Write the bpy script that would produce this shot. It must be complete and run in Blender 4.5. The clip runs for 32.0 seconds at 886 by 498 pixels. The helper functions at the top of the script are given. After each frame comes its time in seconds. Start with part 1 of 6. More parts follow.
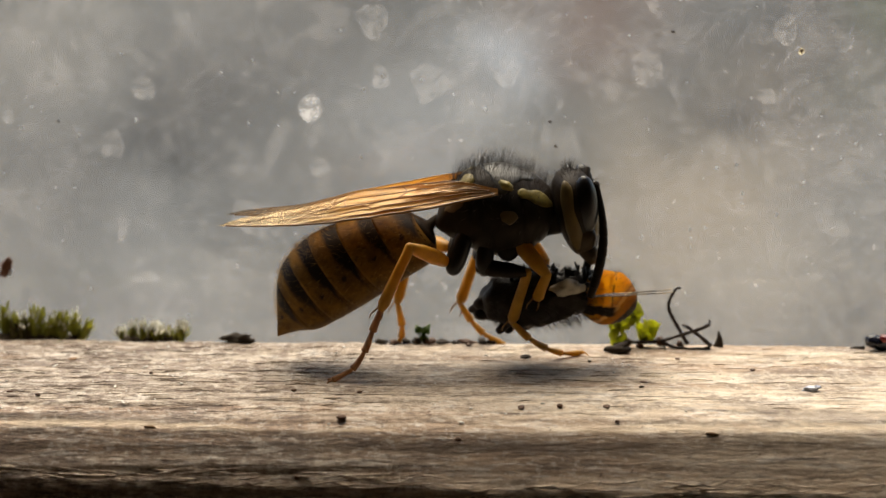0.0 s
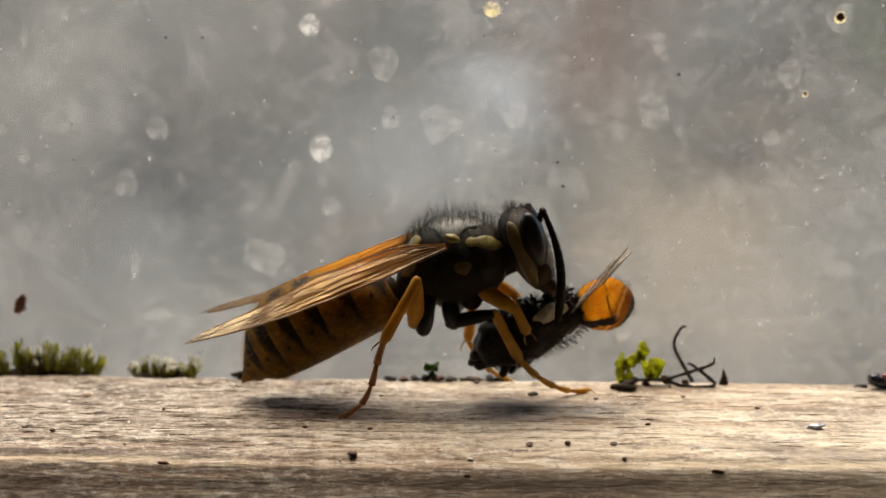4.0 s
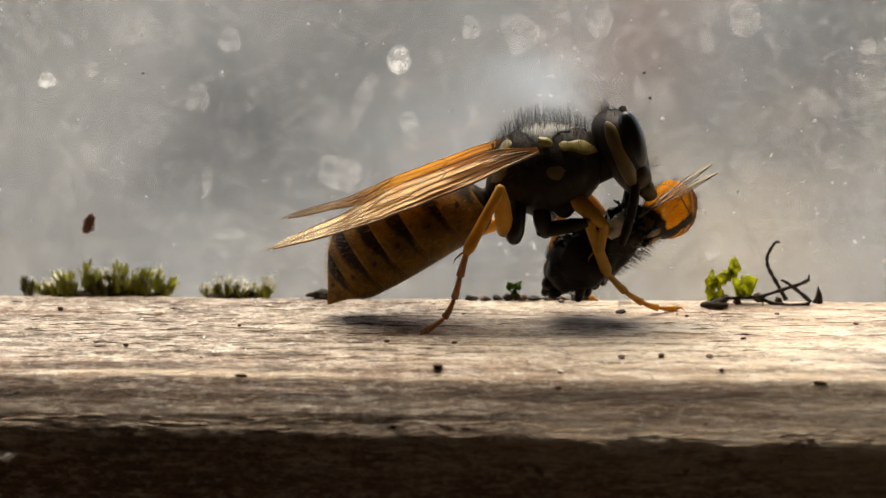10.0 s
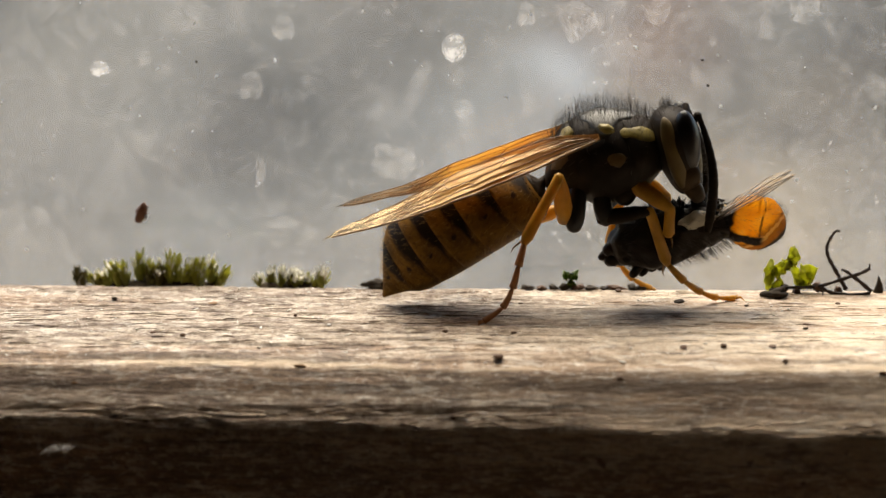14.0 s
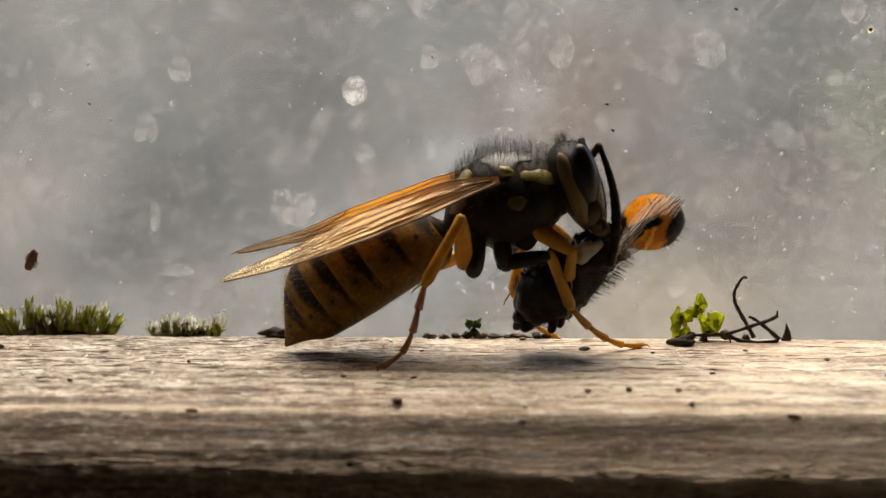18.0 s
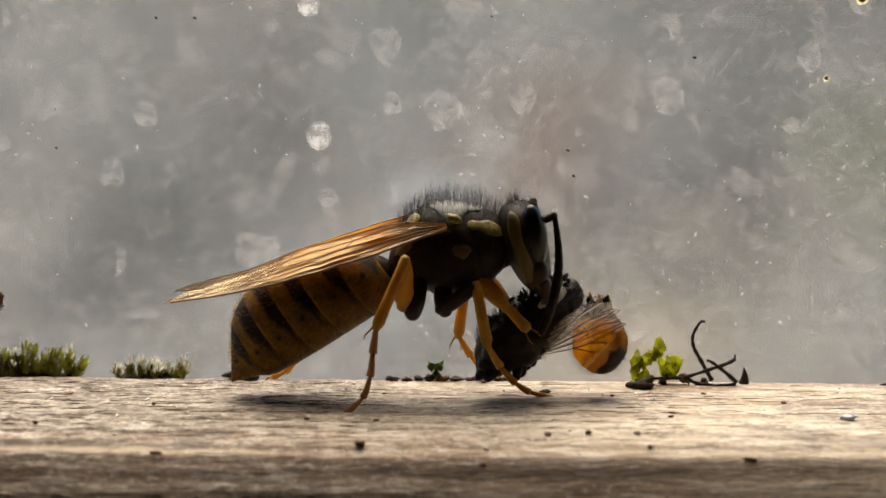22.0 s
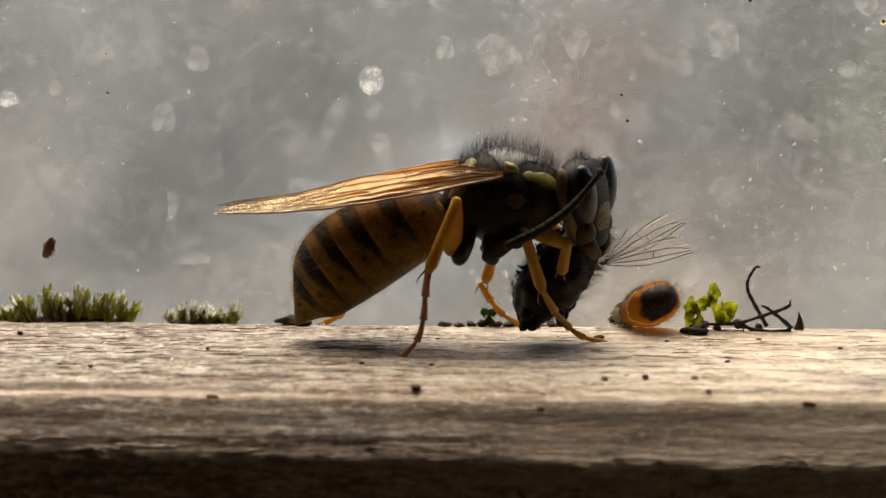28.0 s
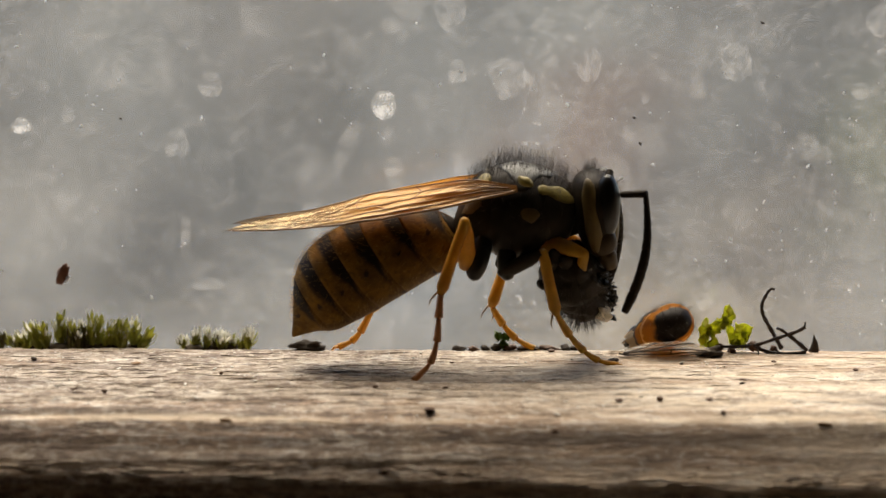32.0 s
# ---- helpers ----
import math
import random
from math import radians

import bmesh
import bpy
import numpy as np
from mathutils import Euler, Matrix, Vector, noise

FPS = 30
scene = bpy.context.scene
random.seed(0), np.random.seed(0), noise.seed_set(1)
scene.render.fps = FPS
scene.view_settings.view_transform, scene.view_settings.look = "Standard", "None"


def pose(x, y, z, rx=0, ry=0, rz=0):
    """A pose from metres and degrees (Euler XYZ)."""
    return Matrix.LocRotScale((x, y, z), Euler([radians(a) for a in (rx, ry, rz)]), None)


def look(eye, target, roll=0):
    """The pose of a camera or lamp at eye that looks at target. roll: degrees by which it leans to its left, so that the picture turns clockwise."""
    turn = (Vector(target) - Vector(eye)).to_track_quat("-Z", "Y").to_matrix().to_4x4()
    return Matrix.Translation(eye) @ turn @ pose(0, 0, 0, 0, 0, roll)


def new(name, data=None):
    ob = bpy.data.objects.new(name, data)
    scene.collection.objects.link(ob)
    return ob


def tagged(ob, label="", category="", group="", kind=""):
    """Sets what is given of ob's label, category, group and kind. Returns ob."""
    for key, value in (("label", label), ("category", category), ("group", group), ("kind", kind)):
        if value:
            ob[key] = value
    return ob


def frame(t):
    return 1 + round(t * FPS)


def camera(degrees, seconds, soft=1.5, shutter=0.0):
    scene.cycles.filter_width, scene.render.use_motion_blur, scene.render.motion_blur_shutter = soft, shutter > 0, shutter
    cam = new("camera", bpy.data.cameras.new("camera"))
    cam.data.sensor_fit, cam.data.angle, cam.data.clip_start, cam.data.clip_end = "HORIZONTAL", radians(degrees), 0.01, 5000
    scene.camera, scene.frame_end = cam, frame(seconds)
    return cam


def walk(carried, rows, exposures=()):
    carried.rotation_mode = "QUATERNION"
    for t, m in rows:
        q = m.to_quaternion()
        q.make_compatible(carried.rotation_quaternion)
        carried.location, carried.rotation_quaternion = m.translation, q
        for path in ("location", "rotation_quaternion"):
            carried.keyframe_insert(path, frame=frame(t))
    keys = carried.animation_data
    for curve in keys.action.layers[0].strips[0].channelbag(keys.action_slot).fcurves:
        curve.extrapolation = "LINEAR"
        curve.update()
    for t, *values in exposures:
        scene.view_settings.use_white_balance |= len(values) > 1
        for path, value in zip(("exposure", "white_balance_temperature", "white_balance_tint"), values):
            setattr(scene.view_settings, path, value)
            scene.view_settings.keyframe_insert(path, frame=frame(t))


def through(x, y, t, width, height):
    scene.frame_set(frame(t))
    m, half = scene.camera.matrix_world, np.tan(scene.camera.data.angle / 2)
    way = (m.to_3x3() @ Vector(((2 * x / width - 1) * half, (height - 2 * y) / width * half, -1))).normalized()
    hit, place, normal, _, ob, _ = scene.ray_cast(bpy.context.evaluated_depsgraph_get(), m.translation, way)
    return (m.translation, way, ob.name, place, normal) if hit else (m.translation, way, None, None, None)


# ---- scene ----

MM = 0.001  # the plan is drawn in millimetres


def mm(x, y, z, rx=0, ry=0, rz=0):
    return pose(x * MM, y * MM, z * MM, rx, ry, rz)


# ---- camera ----
cam = camera(26.0, 32.0, soft=1.4)
cam.data.dof.use_dof = True  # a close-up lens: the pane and the front edge lie a little out of focus
cam.data.dof.focus_distance, cam.data.dof.aperture_fstop = 0.0724, 62.0
PATH = [
    (0, 3.257, -73.313, 20.935, 77.413, 0.015, 1.696),
    (0.5, 3.238, -73.755, 20.983, 77.701, 0.066, 1.663),
    (1, 3.509, -73.834, 21.230, 77.738, 0.100, 1.825),
    (1.5, 3.420, -74.111, 21.231, 78.096, 0.234, 1.757),
    (2, 3.138, -74.186, 21.358, 78.261, 0.239, 1.618),
    (2.5, 2.934, -74.296, 21.598, 78.153, 0.239, 1.510),
    (4.5, 2.714, -74.377, 21.179, 78.525, 0.156, 1.744),
    (5, 2.377, -74.221, 20.990, 78.587, 0.046, 1.983),
    (5.5, 2.554, -74.221, 20.975, 78.496, -0.037, 2.287),
    (6, 2.248, -74.062, 20.957, 78.394, -0.118, 2.460),
    (6.5, 2.160, -74.189, 20.327, 78.727, -0.170, 2.528),
    (7, 1.854, -74.013, 20.139, 78.669, -0.163, 2.465),
    (7.5, 1.967, -73.769, 19.964, 78.516, -0.243, 2.529),
    (8, 1.580, -73.529, 19.659, 78.339, -0.180, 2.509),
    (8.5, 1.255, -73.388, 19.290, 78.316, -0.155, 2.409),
    (9, 1.387, -73.005, 18.752, 78.250, -0.199, 2.603),
    (9.5, 1.450, -72.658, 18.275, 78.219, -0.234, 2.842),
    (10, 1.037, -72.383, 17.587, 78.323, -0.206, 2.822),
    (10.5, 0.872, -72.247, 17.936, 77.728, -0.222, 2.815),
    (11, 0.490, -71.951, 17.542, 77.924, -0.202, 2.711),
    (11.5, 0.284, -71.515, 17.180, 78.070, -0.280, 3.092),
    (12, 0.237, -71.370, 16.948, 78.028, -0.261, 3.193),
    (12.5, 0.169, -71.436, 17.190, 77.710, -0.244, 3.136),
    (13, -0.165, -71.585, 17.218, 77.675, -0.185, 2.884),
    (13.5, -0.359, -71.593, 17.399, 77.624, -0.298, 3.104),
    (14, -0.330, -71.801, 17.542, 77.944, -0.390, 3.499),
    (14.5, -0.736, -71.933, 17.936, 77.891, -0.331, 3.277),
    (16.5, -0.931, -71.416, 16.826, 79.046, -0.186, 3.155),
    (17, 0.489, -70.952, 15.845, 79.089, -0.096, 2.480),
    (17.5, 0.692, -70.528, 15.564, 79.200, 0.082, 1.647),
    (18, 0.206, -70.289, 15.152, 80.911, 0.159, 0.954),
    (18.5, 0.503, -70.455, 15.164, 81.183, 0.223, 0.422),
    (19, 0.887, -70.631, 15.082, 81.569, 0.274, 0.396),
    (19.5, 0.831, -70.668, 15.011, 81.844, 0.352, 0.180),
    (20, 1.032, -70.700, 14.905, 81.973, 0.362, 0.272),
    (20.5, 0.938, -70.782, 15.090, 81.834, 0.419, -0.126),
    (21, 0.678, -70.956, 15.507, 81.600, 0.547, -0.490),
    (21.5, 0.427, -70.958, 15.255, 82.031, 0.502, -0.556),
    (22, 0.295, -71.183, 15.604, 81.987, 0.481, -0.105),
    (22.5, -0.064, -71.118, 15.412, 82.234, 0.480, -0.162),
    (23, -0.094, -71.068, 15.301, 82.253, 0.420, -0.008),
    (23.5, -0.216, -71.119, 15.172, 82.253, 0.332, 0.095),
    (24, -0.330, -71.173, 15.285, 82.155, 0.355, 0.310),
    (24.5, -0.938, -71.238, 15.424, 82.052, 0.412, 0.163),
    (25, -0.735, -71.074, 15.088, 82.304, 0.386, 0.399),
    (25.5, -0.338, -70.697, 14.707, 82.160, 0.270, 0.639),
    (26, -0.286, -70.594, 14.420, 81.754, 0.315, 0.577),
    (26.5, -0.457, -70.668, 14.483, 81.355, 0.353, 0.324),
    (28.5, -1.002, -71.095, 15.345, 80.706, 0.369, 0.761),
    (29, -1.407, -71.310, 15.634, 80.812, 0.389, 0.519),
    (29.5, -1.519, -71.323, 15.669, 81.113, 0.388, 0.672),
    (30, -1.838, -71.647, 15.816, 81.347, 0.333, 0.692),
    (30.5, -1.309, -71.237, 14.962, 81.929, 0.219, 1.167),
    (31, -1.384, -71.224, 15.073, 81.791, 0.205, 0.974),
    (31.5, -0.712, -71.110, 15.147, 81.586, 0.059, 1.332),
    (32, -0.642, -70.886, 14.574, 81.801, -0.026, 1.164),
]
# seconds, x, y, z, tilt, roll and turn
walk(cam, [(t, mm(x, y, z, tilt, 0, turn) @ pose(0, 0, 0, 0, 0, roll)) for t, x, y, z, tilt, roll, turn in PATH],
     exposures=[(0, 0.76), (7, 0.76), (9, 0.88), (11, 1.05), (13, 1.09), (14.5, 1.04), (17, 1.00), (18, 0.87), (20, 0.81), (32, 0.84)])

# ---- world and sun ----
SUN_UP, SUN_TURN = 62.0, -10.0  # degrees above the horizon; turn from straight behind the pane towards the right
world = bpy.data.worlds.new("sky")
scene.world = world
world.use_nodes = True
wn = world.node_tree
sky = wn.nodes.new("ShaderNodeTexSky")
sky.sky_type = "NISHITA"
sky.sun_disc = False
sky.sun_elevation = radians(SUN_UP)
sky.sun_rotation = radians(SUN_TURN)
wn.nodes["Background"].inputs["Strength"].default_value = 0.15
wn.links.new(sky.outputs["Color"], wn.nodes["Background"].inputs["Color"])
lamp = bpy.data.lights.new("sun", "SUN")
lamp.energy, lamp.angle, lamp.color = 3.5, radians(55.0), (1.0, 0.855, 0.66)
sun = new("sun", lamp)
e, a = radians(SUN_UP), radians(SUN_TURN)
sun.matrix_world = look((math.sin(a) * math.cos(e), math.cos(a) * math.cos(e), math.sin(e)), (0, 0, 0))


# ---- materials ----
class Nodes:
    """A short way to write node materials."""

    def __init__(self, name):
        self.mat = bpy.data.materials.new(name)
        self.mat.use_nodes = True
        self.tree = self.mat.node_tree
        self.bsdf = self.tree.nodes["Principled BSDF"]
        self.out = self.tree.nodes["Material Output"]

    def add(self, kind):
        return self.tree.nodes.new("ShaderNode" + kind)

    def link(self, a, b):
        self.tree.links.new(a, b)

    def put(self, socket, value):
        if isinstance(value, bpy.types.NodeSocket):
            self.link(value, socket)
        else:
            socket.default_value = value

    def coords(self, scale=(1, 1, 1), shift=(0, 0, 0), generated=False):
        c = self.add("TexCoord").outputs["Generated" if generated else "Object"]
        m = self.add("Mapping")
        m.inputs["Scale"].default_value = scale
        m.inputs["Location"].default_value = shift
        self.link(c, m.inputs["Vector"])
        return m.outputs["Vector"]

    def noise(self, vector, scale, detail=4.0, rough=0.55, warp=0.0):
        n = self.add("TexNoise")
        self.link(vector, n.inputs["Vector"])
        n.inputs["Scale"].default_value = scale
        n.inputs["Detail"].default_value = detail
        n.inputs["Roughness"].default_value = rough
        n.inputs["Distortion"].default_value = warp
        return n.outputs["Fac"]

    def cells(self, vector, scale, feature="F1"):
        n = self.add("TexVoronoi")
        n.feature = feature
        self.link(vector, n.inputs["Vector"])
        n.inputs["Scale"].default_value = scale
        return n.outputs["Distance"]

    def ramp(self, fac, stops):
        r = self.add("ValToRGB")
        while len(r.color_ramp.elements) < len(stops):
            r.color_ramp.elements.new(0.5)
        for el, (at, c) in zip(r.color_ramp.elements, stops):
            el.position = at
            el.color = (*c, 1) if len(c) == 3 else c
        self.put(r.inputs["Fac"], fac)
        return r.outputs["Color"]

    def math(self, op, a, b=0.0, clamp=False):
        n = self.add("Math")
        n.operation, n.use_clamp = op, clamp
        self.put(n.inputs[0], a)
        self.put(n.inputs[1], b)
        return n.outputs[0]

    def steps(self, value, lo, hi, a=0.0, b=1.0):
        n = self.add("MapRange")
        n.interpolation_type = "SMOOTHSTEP"
        self.put(n.inputs["Value"], value)
        for key, v in (("From Min", lo), ("From Max", hi), ("To Min", a), ("To Max", b)):
            n.inputs[key].default_value = v
        return n.outputs["Result"]

    def mix(self, fac, a, b, blend="MIX"):
        n = self.add("MixRGB")
        n.blend_type = blend
        self.put(n.inputs["Fac"], fac)
        for key, v in (("Color1", a), ("Color2", b)):
            self.put(n.inputs[key], (*v, 1) if isinstance(v, tuple) and len(v) == 3 else v)
        return n.outputs["Color"]

    def split(self, vector):
        n = self.add("SeparateXYZ")
        self.link(vector, n.inputs[0])
        return n.outputs

    def bump(self, height, strength, distance):
        n = self.add("Bump")
        n.inputs["Strength"].default_value = strength
        n.inputs["Distance"].default_value = distance
        self.link(height, n.inputs["Height"])
        self.link(n.outputs[0], self.bsdf.inputs["Normal"])
        return n.outputs[0]

    def base(self, color, rough=0.6, spec=0.4):
        self.put(self.bsdf.inputs["Base Color"], (*color, 1) if isinstance(color, tuple) else color)
        self.put(self.bsdf.inputs["Roughness"], rough)
        self.bsdf.inputs["Specular IOR Level"].default_value = spec
        return self

    def blend_shader(self, fac, a, b):
        n = self.add("MixShader")
        self.put(n.inputs[0], fac)
        self.link(a, n.inputs[1])
        self.link(b, n.inputs[2])
        return n.outputs[0]

    def surface(self, shader):
        self.link(shader, self.out.inputs["Surface"])
        return self.mat

    def shader(self, kind, color=None, rough=None):
        n = self.add("Bsdf" + kind)
        if color is not None:
            self.put(n.inputs["Color"], (*color, 1) if isinstance(color, tuple) else color)
        if rough is not None:
            self.put(n.inputs["Roughness"], rough)
        return n.outputs[0]


def wood_material():
    """Weathered bare wood: silvered fibres along x, short dark checks, tan heartwood streaks, dirt, and shade painted
    brown down the nose.
    """
    n = Nodes("weathered_wood")
    c = n.coords()
    x, y, z = n.split(c)
    fine = n.noise(n.coords((700, 3600, 8000)), 1.0, 6, 0.68, 0.3)
    streak = n.noise(n.coords((22, 480, 900), (3, 1, 2)), 1.0, 9, 0.72, 0.3)
    flake = n.noise(n.coords((520, 1500, 3600), (1, 7, 2)), 1.0, 8, 0.74, 0.5)
    grit = n.noise(n.coords((2700, 2300, 5600), (4, 4, 1)), 1.0, 5, 0.7)
    blot = n.noise(n.coords((190, 260, 420)), 1.0, 8, 0.7, 0.5)
    tan = n.noise(n.coords((35, 360, 360), (9, 4, 1)), 1.0, 5, 0.6)
    crack = n.noise(n.coords((150, 1700, 3400), (5, 3, 8)), 1.0, 5, 0.62, 0.4)
    col = n.ramp(streak, [(0.36, (0.20, 0.14, 0.095)), (0.46, (0.42, 0.325, 0.235)), (0.54, (0.60, 0.49, 0.37)), (0.64, (0.74, 0.655, 0.535))])
    sound = n.steps(n.math("ADD", x, n.math("MULTIPLY", n.math("SUBTRACT", blot, 0.5), 0.03)), -0.009, 0.005)  # less weathered towards +x
    col = n.mix(n.math("SUBTRACT", 0.40, n.math("MULTIPLY", sound, 0.40)), col, (0.40, 0.345, 0.285))
    col = n.mix(n.math("MULTIPLY", sound, 0.56), col, (0.82, 0.69, 0.51))
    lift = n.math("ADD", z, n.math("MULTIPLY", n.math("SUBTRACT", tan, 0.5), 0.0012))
    smear = n.noise(n.coords((95, 420, 900), (6, 2, 3)), 1.0, 7, 0.68, 0.6)
    rough_part = n.math("SUBTRACT", 1.0, n.math("MULTIPLY", sound, 0.65))
    col = n.mix(n.steps(tan, 0.50, 0.60, 0.0, 0.6), col, (0.36, 0.215, 0.12))
    # the nose's shade is put into the colour: browner below the shoulder, uneven border
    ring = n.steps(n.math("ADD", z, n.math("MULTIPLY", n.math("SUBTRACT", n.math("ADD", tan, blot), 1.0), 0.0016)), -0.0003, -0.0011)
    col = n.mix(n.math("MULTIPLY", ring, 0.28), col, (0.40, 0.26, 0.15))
    col = n.mix(n.math("MULTIPLY", n.steps(blot, 0.50, 0.59, 0.0, 0.6), n.steps(grit, 0.42, 0.56, 0.4, 1.0)), col, (0.20, 0.15, 0.115))
    col = n.mix(n.math("MULTIPLY", n.steps(flake, 0.39, 0.46, 0.85, 0.0), rough_part), col, (0.15, 0.10, 0.07))
    col = n.mix(n.math("MULTIPLY", n.steps(flake, 0.54, 0.60, 0.0, 0.75), n.steps(grit, 0.42, 0.54, 0.3, 1.0)), col, (0.84, 0.78, 0.68))
    col = n.mix(n.math("MULTIPLY", n.steps(fine, 0.41, 0.48, 0.66, 0.0), n.math("ADD", n.math("MULTIPLY", rough_part, 0.6), 0.4)), col, (0.14, 0.10, 0.075))
    col = n.mix(n.steps(crack, 0.32, 0.38, 0.8, 0.0), col, (0.09, 0.06, 0.04))
    col = n.mix(n.math("MULTIPLY", n.steps(grit, 0.53, 0.60, 0.0, 0.6), rough_part), col, (0.14, 0.092, 0.062))
    col = n.mix(n.steps(grit, 0.46, 0.40, 0.0, 0.45), col, (0.80, 0.73, 0.62))
    # dark smears, kept to the height of the worn slope; broad grey patches on the top
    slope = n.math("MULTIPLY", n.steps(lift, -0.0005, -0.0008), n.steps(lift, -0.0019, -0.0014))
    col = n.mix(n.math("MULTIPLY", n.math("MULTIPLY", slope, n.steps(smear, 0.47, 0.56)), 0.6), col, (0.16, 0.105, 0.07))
    col = n.mix(n.math("MULTIPLY", n.steps(smear, 0.46, 0.36, 0.0, 0.5), n.steps(lift, -0.0006, -0.0002)), col, (0.27, 0.22, 0.18))
    # the bright edge along the shoulder, painted as a thin broken pale line
    shoulder_highlight = n.steps(n.math("ABSOLUTE", n.math("ADD", lift, 0.00038)), 0.00010, 0.00003)
    col = n.mix(n.math("MULTIPLY", shoulder_highlight, n.steps(smear, 0.52, 0.43, 0.0, 0.5)), col, (0.78, 0.63, 0.43))
    speck = n.noise(c, 1900, 3, 0.6)
    col = n.mix(n.steps(speck, 0.67, 0.72, 0.0, 0.75), col, (0.12, 0.06, 0.035))
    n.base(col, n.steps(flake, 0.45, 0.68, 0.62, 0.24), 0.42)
    h = n.math("ADD", n.math("MULTIPLY", fine, 0.6), n.math("MULTIPLY", n.steps(flake, 0.36, 0.62), 0.35))
    h = n.math("ADD", n.math("ADD", h, n.math("MULTIPLY", streak, 0.5)), n.math("MULTIPLY", grit, 0.5))
    n.bump(h, 1.0, 0.00009)
    return n.mat


def chitin(name, color, rough=0.35, spec=0.5, pale=None, scale=2500.0):
    """Insect cuticle: fine pitted relief and a slight mottle."""
    n = Nodes(name)
    c = n.coords()
    m = n.noise(c, scale * 0.4, 4)
    darker = tuple(v * 0.6 for v in color)
    col = n.mix(n.steps(m, 0.35, 0.7), darker, pale or color)
    n.base(col, rough, spec)
    n.bump(n.noise(c, scale * 3, 3), 0.35, 0.00003)
    return n.mat


def shield_material():
    """A satin grey-black back plate with fine ridges across it and a bloom of down."""
    n = Nodes("ridged_shield")
    c = n.coords()
    w = n.add("TexWave")
    w.wave_type, w.bands_direction = "BANDS", "X"
    n.link(c, w.inputs["Vector"])
    w.inputs["Scale"].default_value = 4300
    w.inputs["Distortion"].default_value = 1.2
    w.inputs["Detail"].default_value = 2
    m = n.noise(c, 1100, 4)
    col = n.mix(n.steps(m, 0.3, 0.7), (0.032, 0.028, 0.019), (0.075, 0.068, 0.050))
    col = n.mix(n.math("MULTIPLY", w.outputs["Fac"], 0.35), col, (0.028, 0.024, 0.018))
    n.base(col, 0.36, 0.5)
    n.bump(w.outputs["Fac"], 0.3, 0.00002)
    return n.mat


def glowing_chitin(name, color, through=0.35, rough=0.4):
    """Thin cuticle that lets the light through."""
    n = Nodes(name)
    c = n.coords()
    m = n.noise(c, 1100, 4)
    col = n.mix(n.steps(m, 0.35, 0.7), tuple(v * 0.7 for v in color), color)
    n.base(col, rough, 0.4)
    n.bump(n.noise(c, 6000, 3), 0.3, 0.00003)
    t = n.shader("Translucent", col)
    return n.surface(n.blend_shader(through, n.bsdf.outputs[0], t))


def gaster_material():
    """Yellow plates with a narrow black fore band that tapers down the flank; the plate's front edge lies at x = 0."""
    n = Nodes("banded_cuticle")
    c = n.coords()
    x, y, z = n.split(c)
    wob = n.noise(c, 620, 5, 0.65, 0.6)
    lo = n.math("MULTIPLY", x, -1000.0)  # mm back from the front edge
    depth = n.math("MULTIPLY", n.math("ADD", z, n.math("MULTIPLY", n.math("SUBTRACT", wob, 0.5), 0.0014)), 1000.0)
    wide = n.steps(depth, -0.45, 1.7, -0.08, 0.64)  # half width of the band at that height
    middle = n.math("ADD", 0.30, n.math("MULTIPLY", n.math("SUBTRACT", wob, 0.5), 0.35))
    off = n.math("ABSOLUTE", n.math("SUBTRACT", lo, middle))
    band = n.steps(n.math("SUBTRACT", n.math("MULTIPLY", wide, 0.66), off), -0.13, 0.11)
    dx = n.math("MULTIPLY", n.math("ADD", x, 0.00078), 1000.0)
    dz = n.math("SUBTRACT", depth, 0.55)
    spot = n.math("SQRT", n.math("ADD", n.math("MULTIPLY", dx, dx), n.math("MULTIPLY", dz, dz)))
    band = n.math("MAXIMUM", band, n.steps(n.math("ADD", spot, n.math("MULTIPLY", wob, 0.12)), 0.22, 0.12, 0.0, 0.85))
    under = n.math("MULTIPLY", n.steps(n.math("ABSOLUTE", n.math("SUBTRACT", lo, 0.16)), 0.16, 0.05), n.steps(n.math("ABSOLUTE", n.math("ADD", depth, 1.0)), 0.32, 0.1, 0.0, 0.7))
    band = n.math("MAXIMUM", band, under)
    yellow = n.mix(n.steps(n.noise(c, 900, 5, 0.65), 0.32, 0.7), (0.105, 0.052, 0.008), (0.26, 0.130, 0.015))
    yellow = n.mix(n.steps(n.noise(c, 5200, 3, 0.6), 0.52, 0.68, 0.0, 0.5), yellow, (0.045, 0.024, 0.008))
    col = n.mix(band, yellow, (0.020, 0.013, 0.008))
    n.base(col, 0.6, 0.1)
    n.bump(n.noise(c, 6000, 4, 0.6), 0.4, 0.00003)
    t = n.shader("Translucent", col)
    return n.surface(n.blend_shader(0.14, n.bsdf.outputs[0], t))


